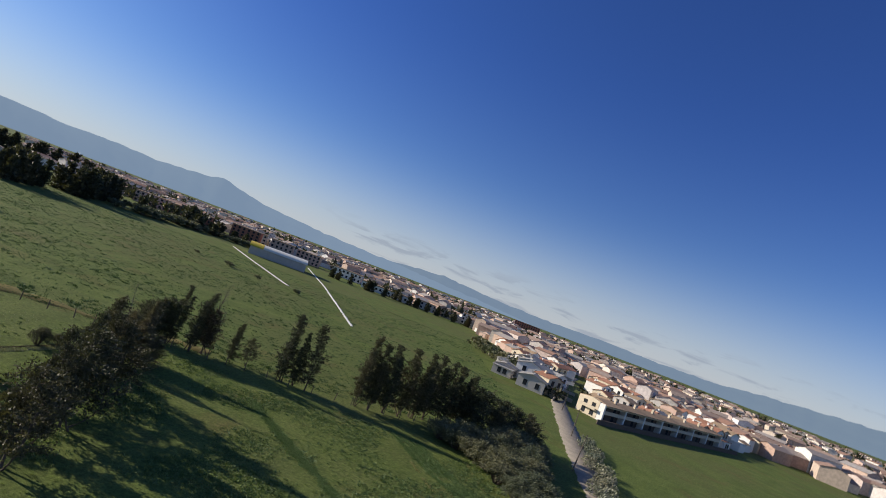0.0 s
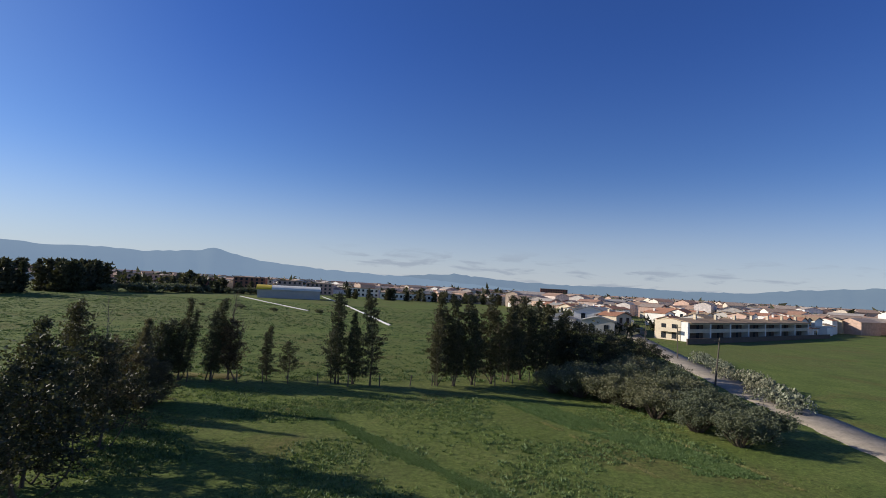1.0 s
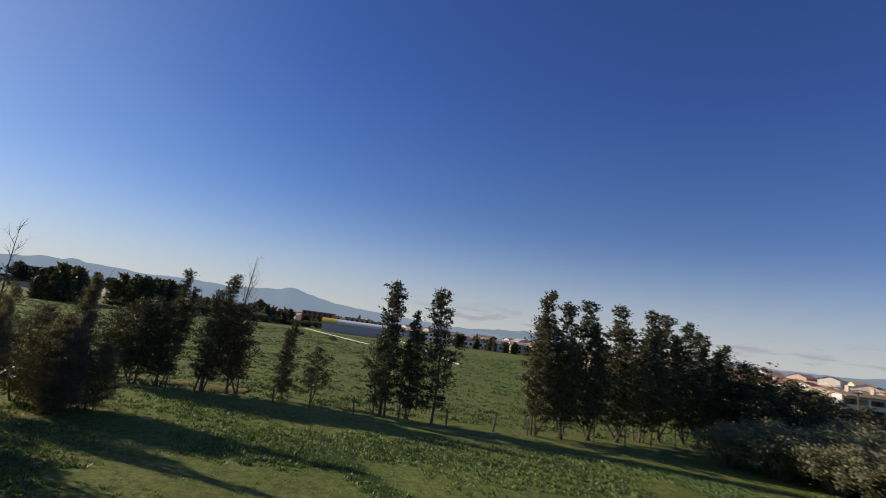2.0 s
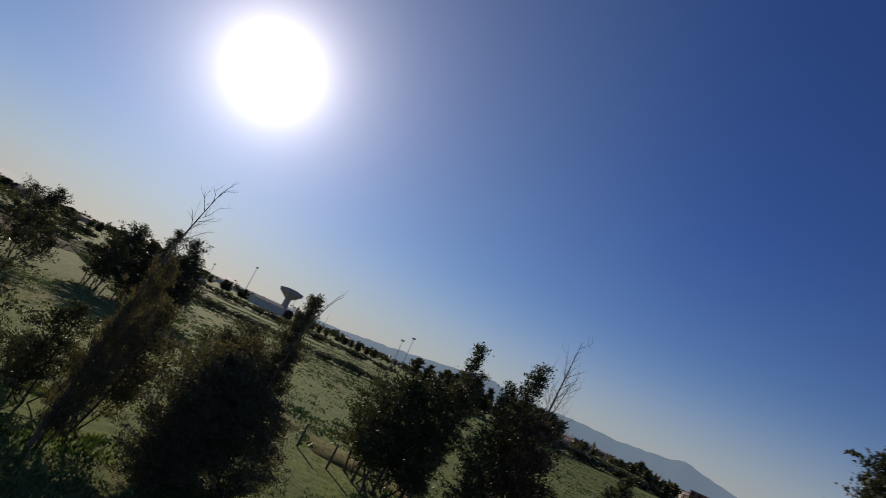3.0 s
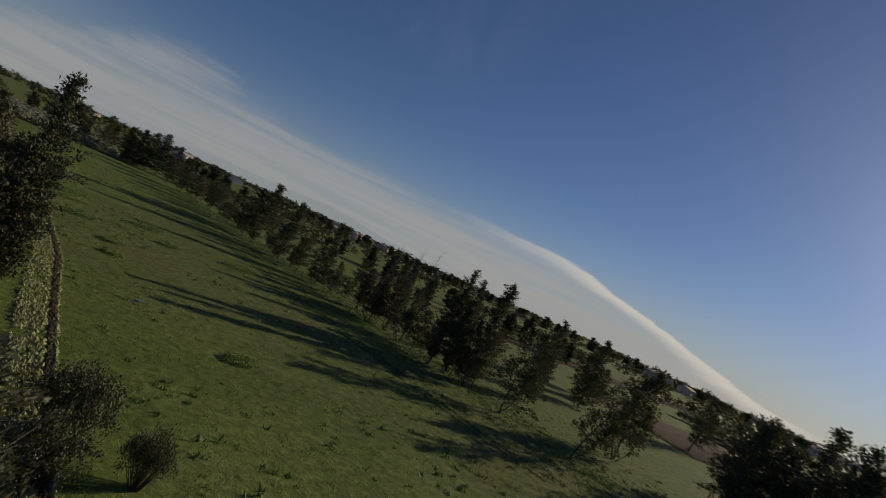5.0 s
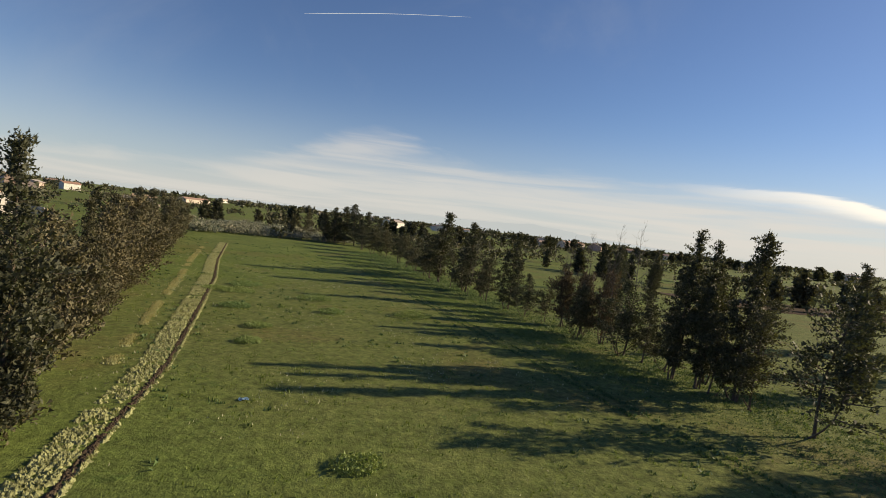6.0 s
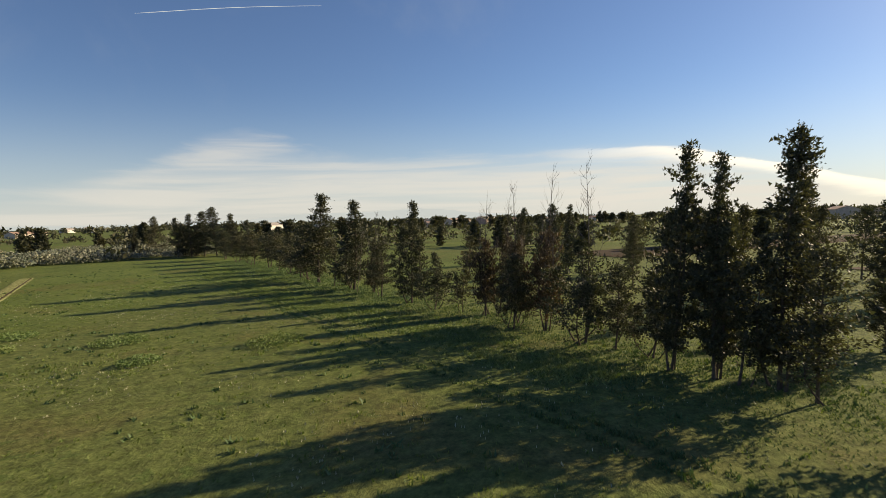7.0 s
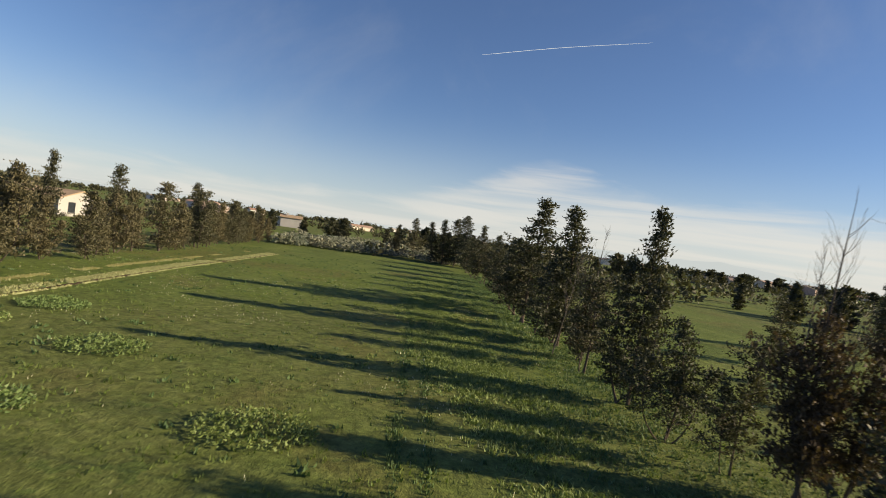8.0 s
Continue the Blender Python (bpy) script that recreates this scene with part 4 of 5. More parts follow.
def terrace(x, y, turn, units=7, pitch=12.2, deep=11.0, high=5.8):
    """A row of terraced houses with a porch and a loggia for each, between party walls."""
    root = tagged(new("terraced_houses"), "cream two storey terraced houses with porches and balconies", "building")
    root.matrix_world = pose(x, y, 0, 0, 0, turn)
    length = units * pitch
    v, f = [], []
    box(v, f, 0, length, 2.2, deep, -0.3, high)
    # back of the recess, its shade put into the colour
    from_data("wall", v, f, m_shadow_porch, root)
    wv, wf = [], []
    box(wv, wf, -0.45, 0.45, 0, 2.2, -0.3, high + 0.3)
    party = mesh_of("party_wall", wv, wf, m_walls[0])
    dv, df = [], []
    box(dv, df, 0.45, pitch - 0.45, 0.1, 2.2, high * 0.46, high * 0.46 + 0.28)
    deck = mesh_of("balcony", dv, df, m_walls[1])
    bv, bf = [], []
    box(bv, bf, 0.45, pitch - 0.45, 0.1, 0.25, high * 0.46 + 0.28, high * 0.46 + 1.15)
    parapet = mesh_of("parapet", bv, bf, m_walls[1])
    lv, lf = [], []
    box(lv, lf, 0.45, pitch - 0.45, 0.0, 2.2, high - 0.45, high)
    lintel = mesh_of("lintel", lv, lf, m_walls[1])
    ov, of = [], []
    box(ov, of, -0.8, 0.8, -0.03, 0.1, -1.05, 1.05)
    opening = mesh_of("door", ov, of, m_glass)
    for i in range(units + 1):
        shared("party_wall", party, root, pose(i * pitch, 0, 0))
    for i in range(units):
        b = shared("balcony", deck, root, pose(i * pitch, 0, 0))
        shared("parapet", parapet, b)
        shared("lintel", lintel, root, pose(i * pitch, 0, 0))
        for s in (0.23, 0.71):
            for px in (0.28, 0.72):
                shared("door", opening, root, pose((i + px) * pitch, 2.2, high * s))
        rv, rf = [], []
        z0, z1 = high + 0.02, high + 1.0
        rv += [(0, -0.7, z0), (pitch - 0.12, -0.7, z0), (pitch - 0.12, deep / 2, z1), (0, deep / 2, z1), (pitch - 0.12, deep + 0.5, z0), (0, deep + 0.5, z0)]
        rv += [(p[0], p[1], p[2] + 0.25) for p in rv]
        rf += [(6, 7, 8, 9), (9, 8, 10, 11), (0, 3, 2, 1), (3, 5, 4, 2), (0, 1, 7, 6), (4, 5, 11, 10), (1, 2, 8, 7), (2, 4, 10, 8), (5, 3, 9, 11), (3, 0, 6, 9)]
        shared("roof", mesh_of("roof", rv, rf, m_roofs[1]), root, pose(i * pitch + 0.06, 0, 0))
        cv, cf = [], []
        box(cv, cf, -0.4, 0.4, -0.4, 0.4, 0, 1.5)
        shared("chimney", mesh_of("chimney", cv, cf, m_walls[1]), root, pose((i + 0.8) * pitch, deep * 0.35, high + 1.0))
    for e0, e1 in ((-0.55, -0.02), (length + 0.02, length + 0.55)):
        ev, ef, n = [], [], 0
        ev += [(e, q, z) for e in (e0, e1) for q, z in ((2.2, -0.3), (deep + 0.05, -0.3), (deep + 0.05, high + 0.2), (deep / 2, high + 0.95), (2.2, high + 0.45))]
        ef += [(n, n + 1, n + 2, n + 3, n + 4), (n + 9, n + 8, n + 7, n + 6, n + 5)] + [(n + k, n + 5 + k, n + 5 + (k + 1) % 5, n + (k + 1) % 5) for k in range(5)]
        from_data("gable_wall", ev, ef, m_walls[1], root)
    for s in (0.25, 0.72):
        for q in (4.2, 7.6):
            shared("window", WINDOW, root, pose(-0.55, q, high * s, 0, 0, -90) @ Matrix.Diagonal((1.2, 1, 1.1, 1)))
    kv, kf = [], []
    box(kv, kf, -1.8, -0.55, 2.6, 8.6, high * 0.46, high * 0.46 + 0.2)
    box(kv, kf, -1.8, -1.68, 2.6, 8.6, high * 0.46 + 0.2, high * 0.46 + 1.1)
    from_data("side_balcony", kv, kf, m_walls[1], root)
    gv, gf = [], []
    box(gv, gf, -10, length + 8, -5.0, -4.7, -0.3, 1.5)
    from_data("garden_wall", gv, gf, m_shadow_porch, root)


terrace(76.2, 158.6, 36.8, 7, 13.15, 10.5, 5.3)
ux, uy = math.cos(radians(37)), math.sin(radians(37))
taken = 0
for j in range(0, 21):
    for i in range(-13, 30):
        s, d = i * 12.5 + random.uniform(-2, 2), 6 + j * 13.5 + random.uniform(-2, 2) + (j // 2) * 3
        if j == 0 and i < 7:
            continue
        x, y = 73 + s * ux - d * uy, 161 + s * uy + d * ux
        road_x = 66 + (y - 162) * 0.34
        if abs(x - road_x) < 9 or x < 52 + (y - 150) * 0.04 or y > 540 or x > 400 or math.hypot(x, y) > 480:
            continue
        high = random.choice((3.2, 3.6, 5.6, 5.8, 6.0, 6.2))
        r = house(x, y, random.uniform(6.5, 9.5), random.uniform(6.5, 9), high, 37 + random.choice((0, 90)) + random.uniform(-3, 3), max(1, round(high / 3.1)), detail=math.hypot(x, y) < 290)
        tagged(r, "plastered town house with a low tiled roof", "house", "town houses")
        taken += 1
for x, y, w_, d_, h_, t_ in ((-34, -224, 9, 7, 4.2, 5), (-5, -81, 14, 9, 3.0, -20)):
    tagged(house(x, y, w_, d_, h_, t_, 1, m_walls[3], m_roofs[1]), "grey farm house beyond the long field", "house", "farm houses")
# houses on the near corner of the farm road
for x, y, w_, d_, h_, t_ in ((55, 176, 12, 10, 4.0, 70), (58, 196, 12, 11, 6.2, 70), (62, 216, 13, 10, 6.2, 70), (47, 190, 9, 8, 3.4, 70), (52, 214, 10, 9, 3.4, 70), (66, 236, 12, 11, 6.2, 70)):
    tagged(house(x, y, w_, d_, h_, t_, 2 if h_ > 5 else 1, m_walls[random.choice((0, 3))], m_roofs[2]), "white house with a low grey roof beside the road", "house", "town houses")


def far_town(name, label, spots):
    """Distant buildings too small to tell apart: one mesh of walls and one of roofs."""
    wv, wf, rv, rf = [], [], [], []
    for x, y, w_, d_, h_, t_ in spots:
        c, s = math.cos(t_), math.sin(t_)

        def at(px, py, pz):
            return (x + c * px - s * py, y + s * px + c * py, pz)
        a, b, rise = w_ / 2, d_ / 2, 0.16 * d_
        n = len(wv)
        wv += [at(-a, -b, -0.3), at(a, -b, -0.3), at(a, b, -0.3), at(-a, b, -0.3), at(-a, -b, h_), at(a, -b, h_), at(a, b, h_), at(-a, b, h_), at(-a, 0, h_ + rise), at(a, 0, h_ + rise)]
        wf += [tuple(n + k for k in q) for q in ((0, 1, 5, 4), (2, 3, 7, 6), (1, 2, 6, 9, 5), (3, 0, 4, 8, 7))]
        n = len(rv)
        rv += [at(-a - 0.5, -b - 0.5, h_), at(a + 0.5, -b - 0.5, h_), at(a + 0.5, 0, h_ + rise + 0.1), at(-a - 0.5, 0, h_ + rise + 0.1), at(a + 0.5, b + 0.5, h_), at(-a - 0.5, b + 0.5, h_)]
        rf += [tuple(n + k for k in q) for q in ((0, 1, 2, 3), (3, 2, 4, 5))]
    root = tagged(new(name), label, "town", kind="stuff")
    tagged(from_data("walls", wv, wf, m_far_walls, root), kind="stuff")
    tagged(from_data("roofs", rv, rf, m_far_roofs, root), kind="stuff")


spots = []
for _ in range(2200):
    a = radians(random.uniform(-52, 38))
    r = random.uniform(430, 1500) if a < radians(6) else random.uniform(520, 1500)
    if a < radians(-8):
        r = random.uniform(330, 1400)
    spots.append((-r * math.sin(a), r * math.cos(a), random.uniform(9, 20), random.uniform(8, 13), random.choice((4, 6, 6.5, 7, 8, 10)), random.uniform(0, 3.1)))
far_town("far_town", "distant town of pale houses with red roofs", spots)
spots = []
for _ in range(90):
    a = radians(random.uniform(40, 200))
    r = random.uniform(420, 1100)
    spots.append((-r * math.sin(a) - 30, r * math.cos(a) + 40, random.uniform(10, 30), random.uniform(8, 14), random.choice((3.5, 4, 5, 6)), random.uniform(0, 3.1)))
far_town("far_farms", "scattered distant farm buildings", spots)


def far_wood(spots, leaf=3.2, name="far_woods", label="dark distant woods and garden trees"):
    rnd = random.Random(7)
    v, f = [], []
    for x, y, h in spots:
        for k in range(5):
            crown_leaves(v, f, (x + rnd.gauss(0, h * 0.35), y + rnd.gauss(0, h * 0.35), h * rnd.uniform(0.25, 0.8)), h * 0.4, 11, leaf * h / 8, rnd)
    return tagged(from_data(name, v, f, m_cypress), label, "woods", kind="stuff")


spots = []
for _ in range(750):
    a = radians(random.uniform(-55, 35))
    r = random.uniform(420, 1700)
    spots.append((-r * math.sin(a), r * math.cos(a), random.uniform(5, 11)))
for _ in range(1300):
    a = radians(random.uniform(28, 215))
    r = random.uniform(520, 1500)
    spots.append((-r * math.sin(a) - 30, r * math.cos(a) + 40, random.uniform(4, 9)))
for _ in range(260):
    s, d = random.uniform(-120, 330), random.uniform(10, 330)
    x, y = 73 + s * ux - d * uy, 161 + s * uy + d * ux
    if x > 60 + (y - 150) * 0.04:
        spots.append((x, y, random.uniform(2.5, 5.0)))
far_wood(spots)
spots = []
for _ in range(900):
    a = radians(random.uniform(84, 206))
    r = random.uniform(105, 420)
    x, y = -r * math.sin(a) - 50, r * math.cos(a) + 25
    if noise.noise((x * 0.012, y * 0.012, 5)) > -0.12:
        spots.append((x, y, random.uniform(1.6, 4.2)))
far_wood(spots, 2.4, "scrub", "low dark scrub and hedges between distant fields")


# ---- larger buildings, tower and poles far off ----
def shed(x, y, turn):
    root = tagged(new("sports_hall"), "long low hall with a yellow end and a pale curved roof", "building")
    root.matrix_world = pose(x, y, 0, 0, 0, turn) @ Matrix.Diagonal((1.08, 1.0, 1.0, 1))
    v, f = [], []
    box(v, f, -17, 17, -9, 9, -0.3, 5.0)
    from_data("wall", v, f, m_walls[3], root)
    v, f = [], []
    n = 10
    for i in range(n + 1):
        a = math.pi * i / n
        for x0 in (-9.5, 17.4):
            v.append((x0, -9.6 * math.cos(a), 5.0 + 2.6 * math.sin(a)))
    for i in range(n):
        f.append((2 * i, 2 * i + 1, 2 * i + 3, 2 * i + 2))
    from_data("roof", v, f, m_grey_roof, root, True)
    v, f = [], []
    for i in range(n + 1):
        a = math.pi * i / n
        for x0 in (-17.6, -9.5):
            v.append((x0, -9.7 * math.cos(a), 5.0 + 2.65 * math.sin(a)))
    for i in range(n):
        f.append((2 * i, 2 * i + 1, 2 * i + 3, 2 * i + 2))
    f.append(tuple(range(0, 2 * n + 2, 2)))
    from_data("end_roof", v, f, m_yellow, root)


shed(-90, 336, 16)


def block(x, y, wide, deep, high, turn, mat, storeys):
    root = tagged(new("apartment_block"), "flat roofed apartment block with rows of windows", "building", "apartment blocks")
    root.matrix_world = pose(x, y, 0, 0, 0, turn)
    v, f = [], []
    box(v, f, -wide / 2, wide / 2, -deep / 2, deep / 2, -0.3, high)
    from_data("wall", v, f, mat, root)
    v, f = [], []
    box(v, f, -wide / 2 - 0.3, wide / 2 + 0.3, -deep / 2 - 0.3, deep / 2 + 0.3, high, high + 0.6)
    from_data("roof", v, f, m_roofs[1], root)
    for s in range(storeys):
        n = int(wide / 3.6)
        for i in range(n):
            shared("window", WINDOW, root, pose(-wide / 2 + wide * (i + 0.5) / n, -deep / 2, (s + 0.55) * high / storeys) @ Matrix.Diagonal((1.4, 1, 1.1, 1)))


for x, y, w_, h_, t_, mat, n_ in ((-150, 440, 24, 11, 8, m_brick, 4), (-122, 455, 20, 10, 12, m_walls[2], 3), (-196, 432, 34, 9, 20, m_brick, 3), (-235, 440, 26, 9, 25, m_walls[2], 3),
                                  (-100, 470, 22, 9, 5, m_walls[2], 3), (-160, 480, 30, 10, 15, m_walls[1], 3), (178, 810, 40, 17, -10, m_brick, 6), (-20, 430, 44, 5, -4, m_walls[0], 1),
                                  (24, 440, 38, 6, -6, m_walls[3], 2), (58, 450, 22, 9, -8, m_walls[0], 3), (80, 470, 18, 9, -8, m_walls[1], 3), (-60, 460, 26, 7, 0, m_walls[0], 2)):
    block(x, y, w_, 13, h_, t_, mat, n_)

strip("path", [(-116, 326), (-82, 268), (-48, 212)], 0.8, m_white_stone, "white stone edged path across the pasture", "path", 8, 0.7, 0.12)
strip("path", [(-83, 402), (-45, 280), (-11.5, 160)], 0.8, m_white_stone, "white stone edged path across the pasture", "path", 9, 0.7, 0.12)


def water_tower(x, y, high):
    root = tagged(new("water_tower"), "grey concrete mushroom shaped water tower", "tower")
    root.matrix_world = pose(x, y, 0)
    v, f = [], []
    tube(v, f, [(0, 0, -0.5), (0, 0, high * 0.35), (0, 0, high * 0.72)], [3.6, 2.9, 2.7], 16)
    from_data("shaft", v, f, m_concrete, root, True)
    v, f = [], []
    tube(v, f, [(0, 0, high * 0.62), (0, 0, high * 0.84), (0, 0, high * 0.94), (0, 0, high)], [2.8, 10.2, 10.8, 5.0], 24)
    f.append(tuple(range(72, 96)))
    from_data("tank", v, f, m_concrete, root, True)


water_tower(-480 * math.sin(radians(65.3)) - 13, 480 * math.cos(radians(65.3)) + 51, 24.5)


def greenhouse(x0, y0, x1, y1, deep=7.0, high=2.6):
    """A long tunnel of white plastic over hoops."""
    root = tagged(new("greenhouse"), "long low greenhouse tunnel of white plastic", "greenhouse", "greenhouses")
    length = math.hypot(x1 - x0, y1 - y0)
    root.matrix_world = pose(x0, y0, 0, 0, 0, math.degrees(math.atan2(y1 - y0, x1 - x0)))
    v, f = [], []
    n = 8
    for i in range(n + 1):
        a = math.pi * i / n
        v += [(0, -deep / 2 * math.cos(a), high * math.sin(a)), (length, -deep / 2 * math.cos(a), high * math.sin(a))]
    for i in range(n):
        f.append((2 * i, 2 * i + 1, 2 * i + 3, 2 * i + 2))
    f += [tuple(range(0, 2 * n + 2, 2)), tuple(range(2 * n + 1, 0, -2))]
    from_data("cover", v, f, m_sheet, root, True)


for a0, a1, r in ((73.3, 77.2, 330), (77.6, 82.2, 350)):
    greenhouse(-r * math.sin(radians(a0)) - 14, r * math.cos(radians(a0)) + 50, -r * math.sin(radians(a1)) - 14, r * math.cos(radians(a1)) + 50)


def light_mast(x, y, high):
    root = tagged(new("light_mast"), "tall grey floodlight mast", "mast", "floodlight masts")
    root.matrix_world = pose(x, y, 0)
    v, f = [], []
    tube(v, f, [(0, 0, -0.3), (0, 0, high)], [0.35, 0.2], 8)
    from_data("pole", v, f, m_steel, root)
    v, f = [], []
    for i in range(3):
        box(v, f, -2.2 + 1.6 * i, -1.0 + 1.6 * i, -0.3, 0.3, high - 0.6, high + 0.7)
    from_data("lamp", v, f, m_steel, root)


for a, r, h in ((69.1, 480, 28), (72.8, 560, 17), (52.2, 430, 23), (51.2, 430, 28), (79.4, 700, 13), (64.2, 600, 20)):
    light_mast(-r * math.sin(radians(a)) - 12, r * math.cos(radians(a)) + 47, h)


def utility_pole(x, y, high, lean):
    root = tagged(new("utility_pole"), "weathered wooden utility pole beside the road", "pole", "utility poles")
    root.matrix_world = pose(x, y, 0, lean, lean, 0)
    v, f = [], []
    tube(v, f, [(0, 0, -0.4), (0, 0, high)], [0.14, 0.09], 8)
    from_data("pole", v, f, m_wood, root)
    v, f = [], []
    box(v, f, -0.7, 0.7, -0.05, 0.05, high - 0.6, high - 0.48)
    from_data("crossarm", v, f, m_wood, root)


utility_pole(42.6, 79.0, 7.0, 3)
utility_pole(52.0, 112.0, 7.0, -1)
utility_pole(60.0, 150.0, 7.0, 1)


# ---- hills ----
def ridge(name, label, dist, tops, mat, seed, low=-20):
    """A range of hills far off: tops are (degrees left of +Y, degrees above the horizon)."""
    rnd = random.Random(seed)
    v, f = [], []
    n = 160
    a0, a1 = tops[0][0], tops[-1][0]
    for i in range(n + 1):
        a = a0 + (a1 - a0) * i / n
        e = np.interp(a, [t[0] for t in tops], [t[1] for t in tops])
        e = max(0.0, e + 0.09 * e * noise.noise((a * 0.9, seed, 0)) + 0.12 * min(1, e) * noise.noise((a * 2.6, seed, 5)))
        for k, (share, back) in enumerate(((1.0, 1.06), (0.55, 1.0), (0.0, 0.95))):
            r = dist * back
            h = max(0.0, r * math.tan(radians(e)) * share * (1 + 0.25 * noise.noise((a * 1.7, k * 3.0, seed)) * (k == 1))) + 6
            v.append((-r * math.sin(radians(a)), r * math.cos(radians(a)), h if k < 2 else low))
    for i in range(n):
        for k in range(2):
            q = i * 3 + k
            f.append((q, q + 1, q + 4, q + 3))
    return tagged(from_data(name, v, f, mat, smooth=True), label, "hills", kind="structure")


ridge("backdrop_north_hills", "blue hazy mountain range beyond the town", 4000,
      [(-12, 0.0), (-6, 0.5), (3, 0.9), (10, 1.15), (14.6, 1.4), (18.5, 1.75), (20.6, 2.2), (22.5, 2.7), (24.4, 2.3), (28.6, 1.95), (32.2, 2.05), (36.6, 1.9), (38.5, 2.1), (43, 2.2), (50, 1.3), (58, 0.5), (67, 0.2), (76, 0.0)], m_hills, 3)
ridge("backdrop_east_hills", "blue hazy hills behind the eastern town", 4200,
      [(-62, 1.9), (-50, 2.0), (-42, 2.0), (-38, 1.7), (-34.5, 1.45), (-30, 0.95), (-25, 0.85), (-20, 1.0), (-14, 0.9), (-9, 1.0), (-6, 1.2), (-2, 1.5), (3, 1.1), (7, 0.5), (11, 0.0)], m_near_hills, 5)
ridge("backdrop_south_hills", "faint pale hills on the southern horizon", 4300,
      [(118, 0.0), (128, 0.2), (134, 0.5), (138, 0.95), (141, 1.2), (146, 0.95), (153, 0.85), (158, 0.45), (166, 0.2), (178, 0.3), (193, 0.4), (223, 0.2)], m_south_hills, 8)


# ---- small things and growth on the ground ----
def scatter(name, label, count, place, blades, height, mat, seed, wide=0.5, flat=0.5):
    """Tufts of blades, one mesh."""
    rnd = random.Random(seed)
    v, f = [], []
    for _ in range(count):
        p = place(rnd)
        if p is None:
            continue
        x, y, k = p
        for _ in range(blades):
            a, h = rnd.uniform(0, 6.28), height * k * rnd.uniform(0.5, 1.2)
            rr = wide * k * rnd.random()
            bx, by = x + rr * math.cos(a), y + rr * math.sin(a)
            t = rnd.uniform(0, 6.28)
            dx, dy = math.cos(t) * 0.55 * height * k, math.sin(t) * 0.55 * height * k
            ox, oy = rnd.gauss(0, flat) * h, rnd.gauss(0, flat) * h
            n0 = len(v)
            v += [(bx - dx, by - dy, -0.08), (bx + dx, by + dy, -0.08), (bx + ox, by + oy, h)]
            f.append((n0, n0 + 1, n0 + 2))
    return tagged(from_data(name, v, f, mat), label, "grass", kind="stuff")


def anywhere(rnd):
    x, y = rnd.uniform(-78, 30), rnd.uniform(-40, 62)
    if noise.noise((x * 0.13, y * 0.13, 7)) < rnd.uniform(-0.45, 0.35):
        return None
    return x, y, rnd.uniform(0.5, 1.2)


def near_field(rnd):
    x, y = rnd.uniform(-28, 26), rnd.uniform(22, 62)
    if noise.noise((x * 0.12, y * 0.12, 2)) < rnd.uniform(-0.15, 0.4):
        return None
    return x, y, rnd.uniform(0.6, 1.5)


def rough_pasture(rnd):
    x, y = rnd.uniform(-190, 40), 57 + 220 * rnd.random() ** 1.6
    if y < np.interp(x, (-140, -76, -46, -29, -5, 10, 30), (50, 54, 60, 63, 68, 73, 85)):
        return None
    if noise.noise((x * 0.045, y * 0.045, 4)) + 0.5 * noise.noise((x * 0.2, y * 0.2, 1)) < rnd.uniform(-0.7, 0.5):
        return None
    return x, y, rnd.uniform(0.6, 1.7)


def row_foot(rnd):
    u = rnd.random()
    return -63.4 - 15 * u + rnd.gauss(0, 2.6), 50 - 108 * u, rnd.uniform(0.7, 1.6)


def ditch(rnd):
    y = 49 - 100 * rnd.random()
    x = float(np.interp(y, (-53, -22, -5, 10, 25, 34, 41, 50), (-49.4, -44.6, -42.6, -40.2, -37.7, -35.4, -33.7, -31.6)))
    side = rnd.uniform(0.18, 1.25) if rnd.random() < 0.85 else -0.2
    if noise.noise((x * 0.9, y * 0.9, 31)) < rnd.uniform(-0.5, 0.2):
        return None
    return x + side, y, rnd.uniform(0.4, 1.2)


def long_field(rnd):
    x, y = rnd.uniform(-76, -36), rnd.uniform(-60, 55)
    if noise.noise((x * 0.1, y * 0.1, 21)) < rnd.uniform(-0.3, 0.4):
        return None
    return x, y, rnd.uniform(0.5, 1.6)


def worn_lines(rnd):
    if rnd.random() < 0.6:
        y = rnd.uniform(37, 62)
        x = float(np.interp(y, (37, 41, 45.6, 55.3, 63.5), (26.6, 25.5, 23.6, 21.4, 20.0)))
    else:
        y = rnd.uniform(38, 53)
        x = float(np.interp(y, (38, 44, 49.2, 53), (17.4, 15.4, 13.4, 11.9)))
    if noise.noise((x * 0.5, y * 0.5, 3)) < -0.15:
        return None
    return x + rnd.gauss(0, 0.15), y, rnd.uniform(0.5, 1.2)


def hedge_path(rnd):
    y = rnd.uniform(-49, 25)
    x = float(np.interp(y, (-49, -37, -19, -5, 12, 25), (-45.6, -43.8, -41.2, -39.6, -37.2, -35.4)))
    if noise.noise((x * 0.3, y * 0.3, 8)) < -0.1:
        return None
    return x + rnd.gauss(0, 0.12), y, rnd.uniform(0.5, 1.3)


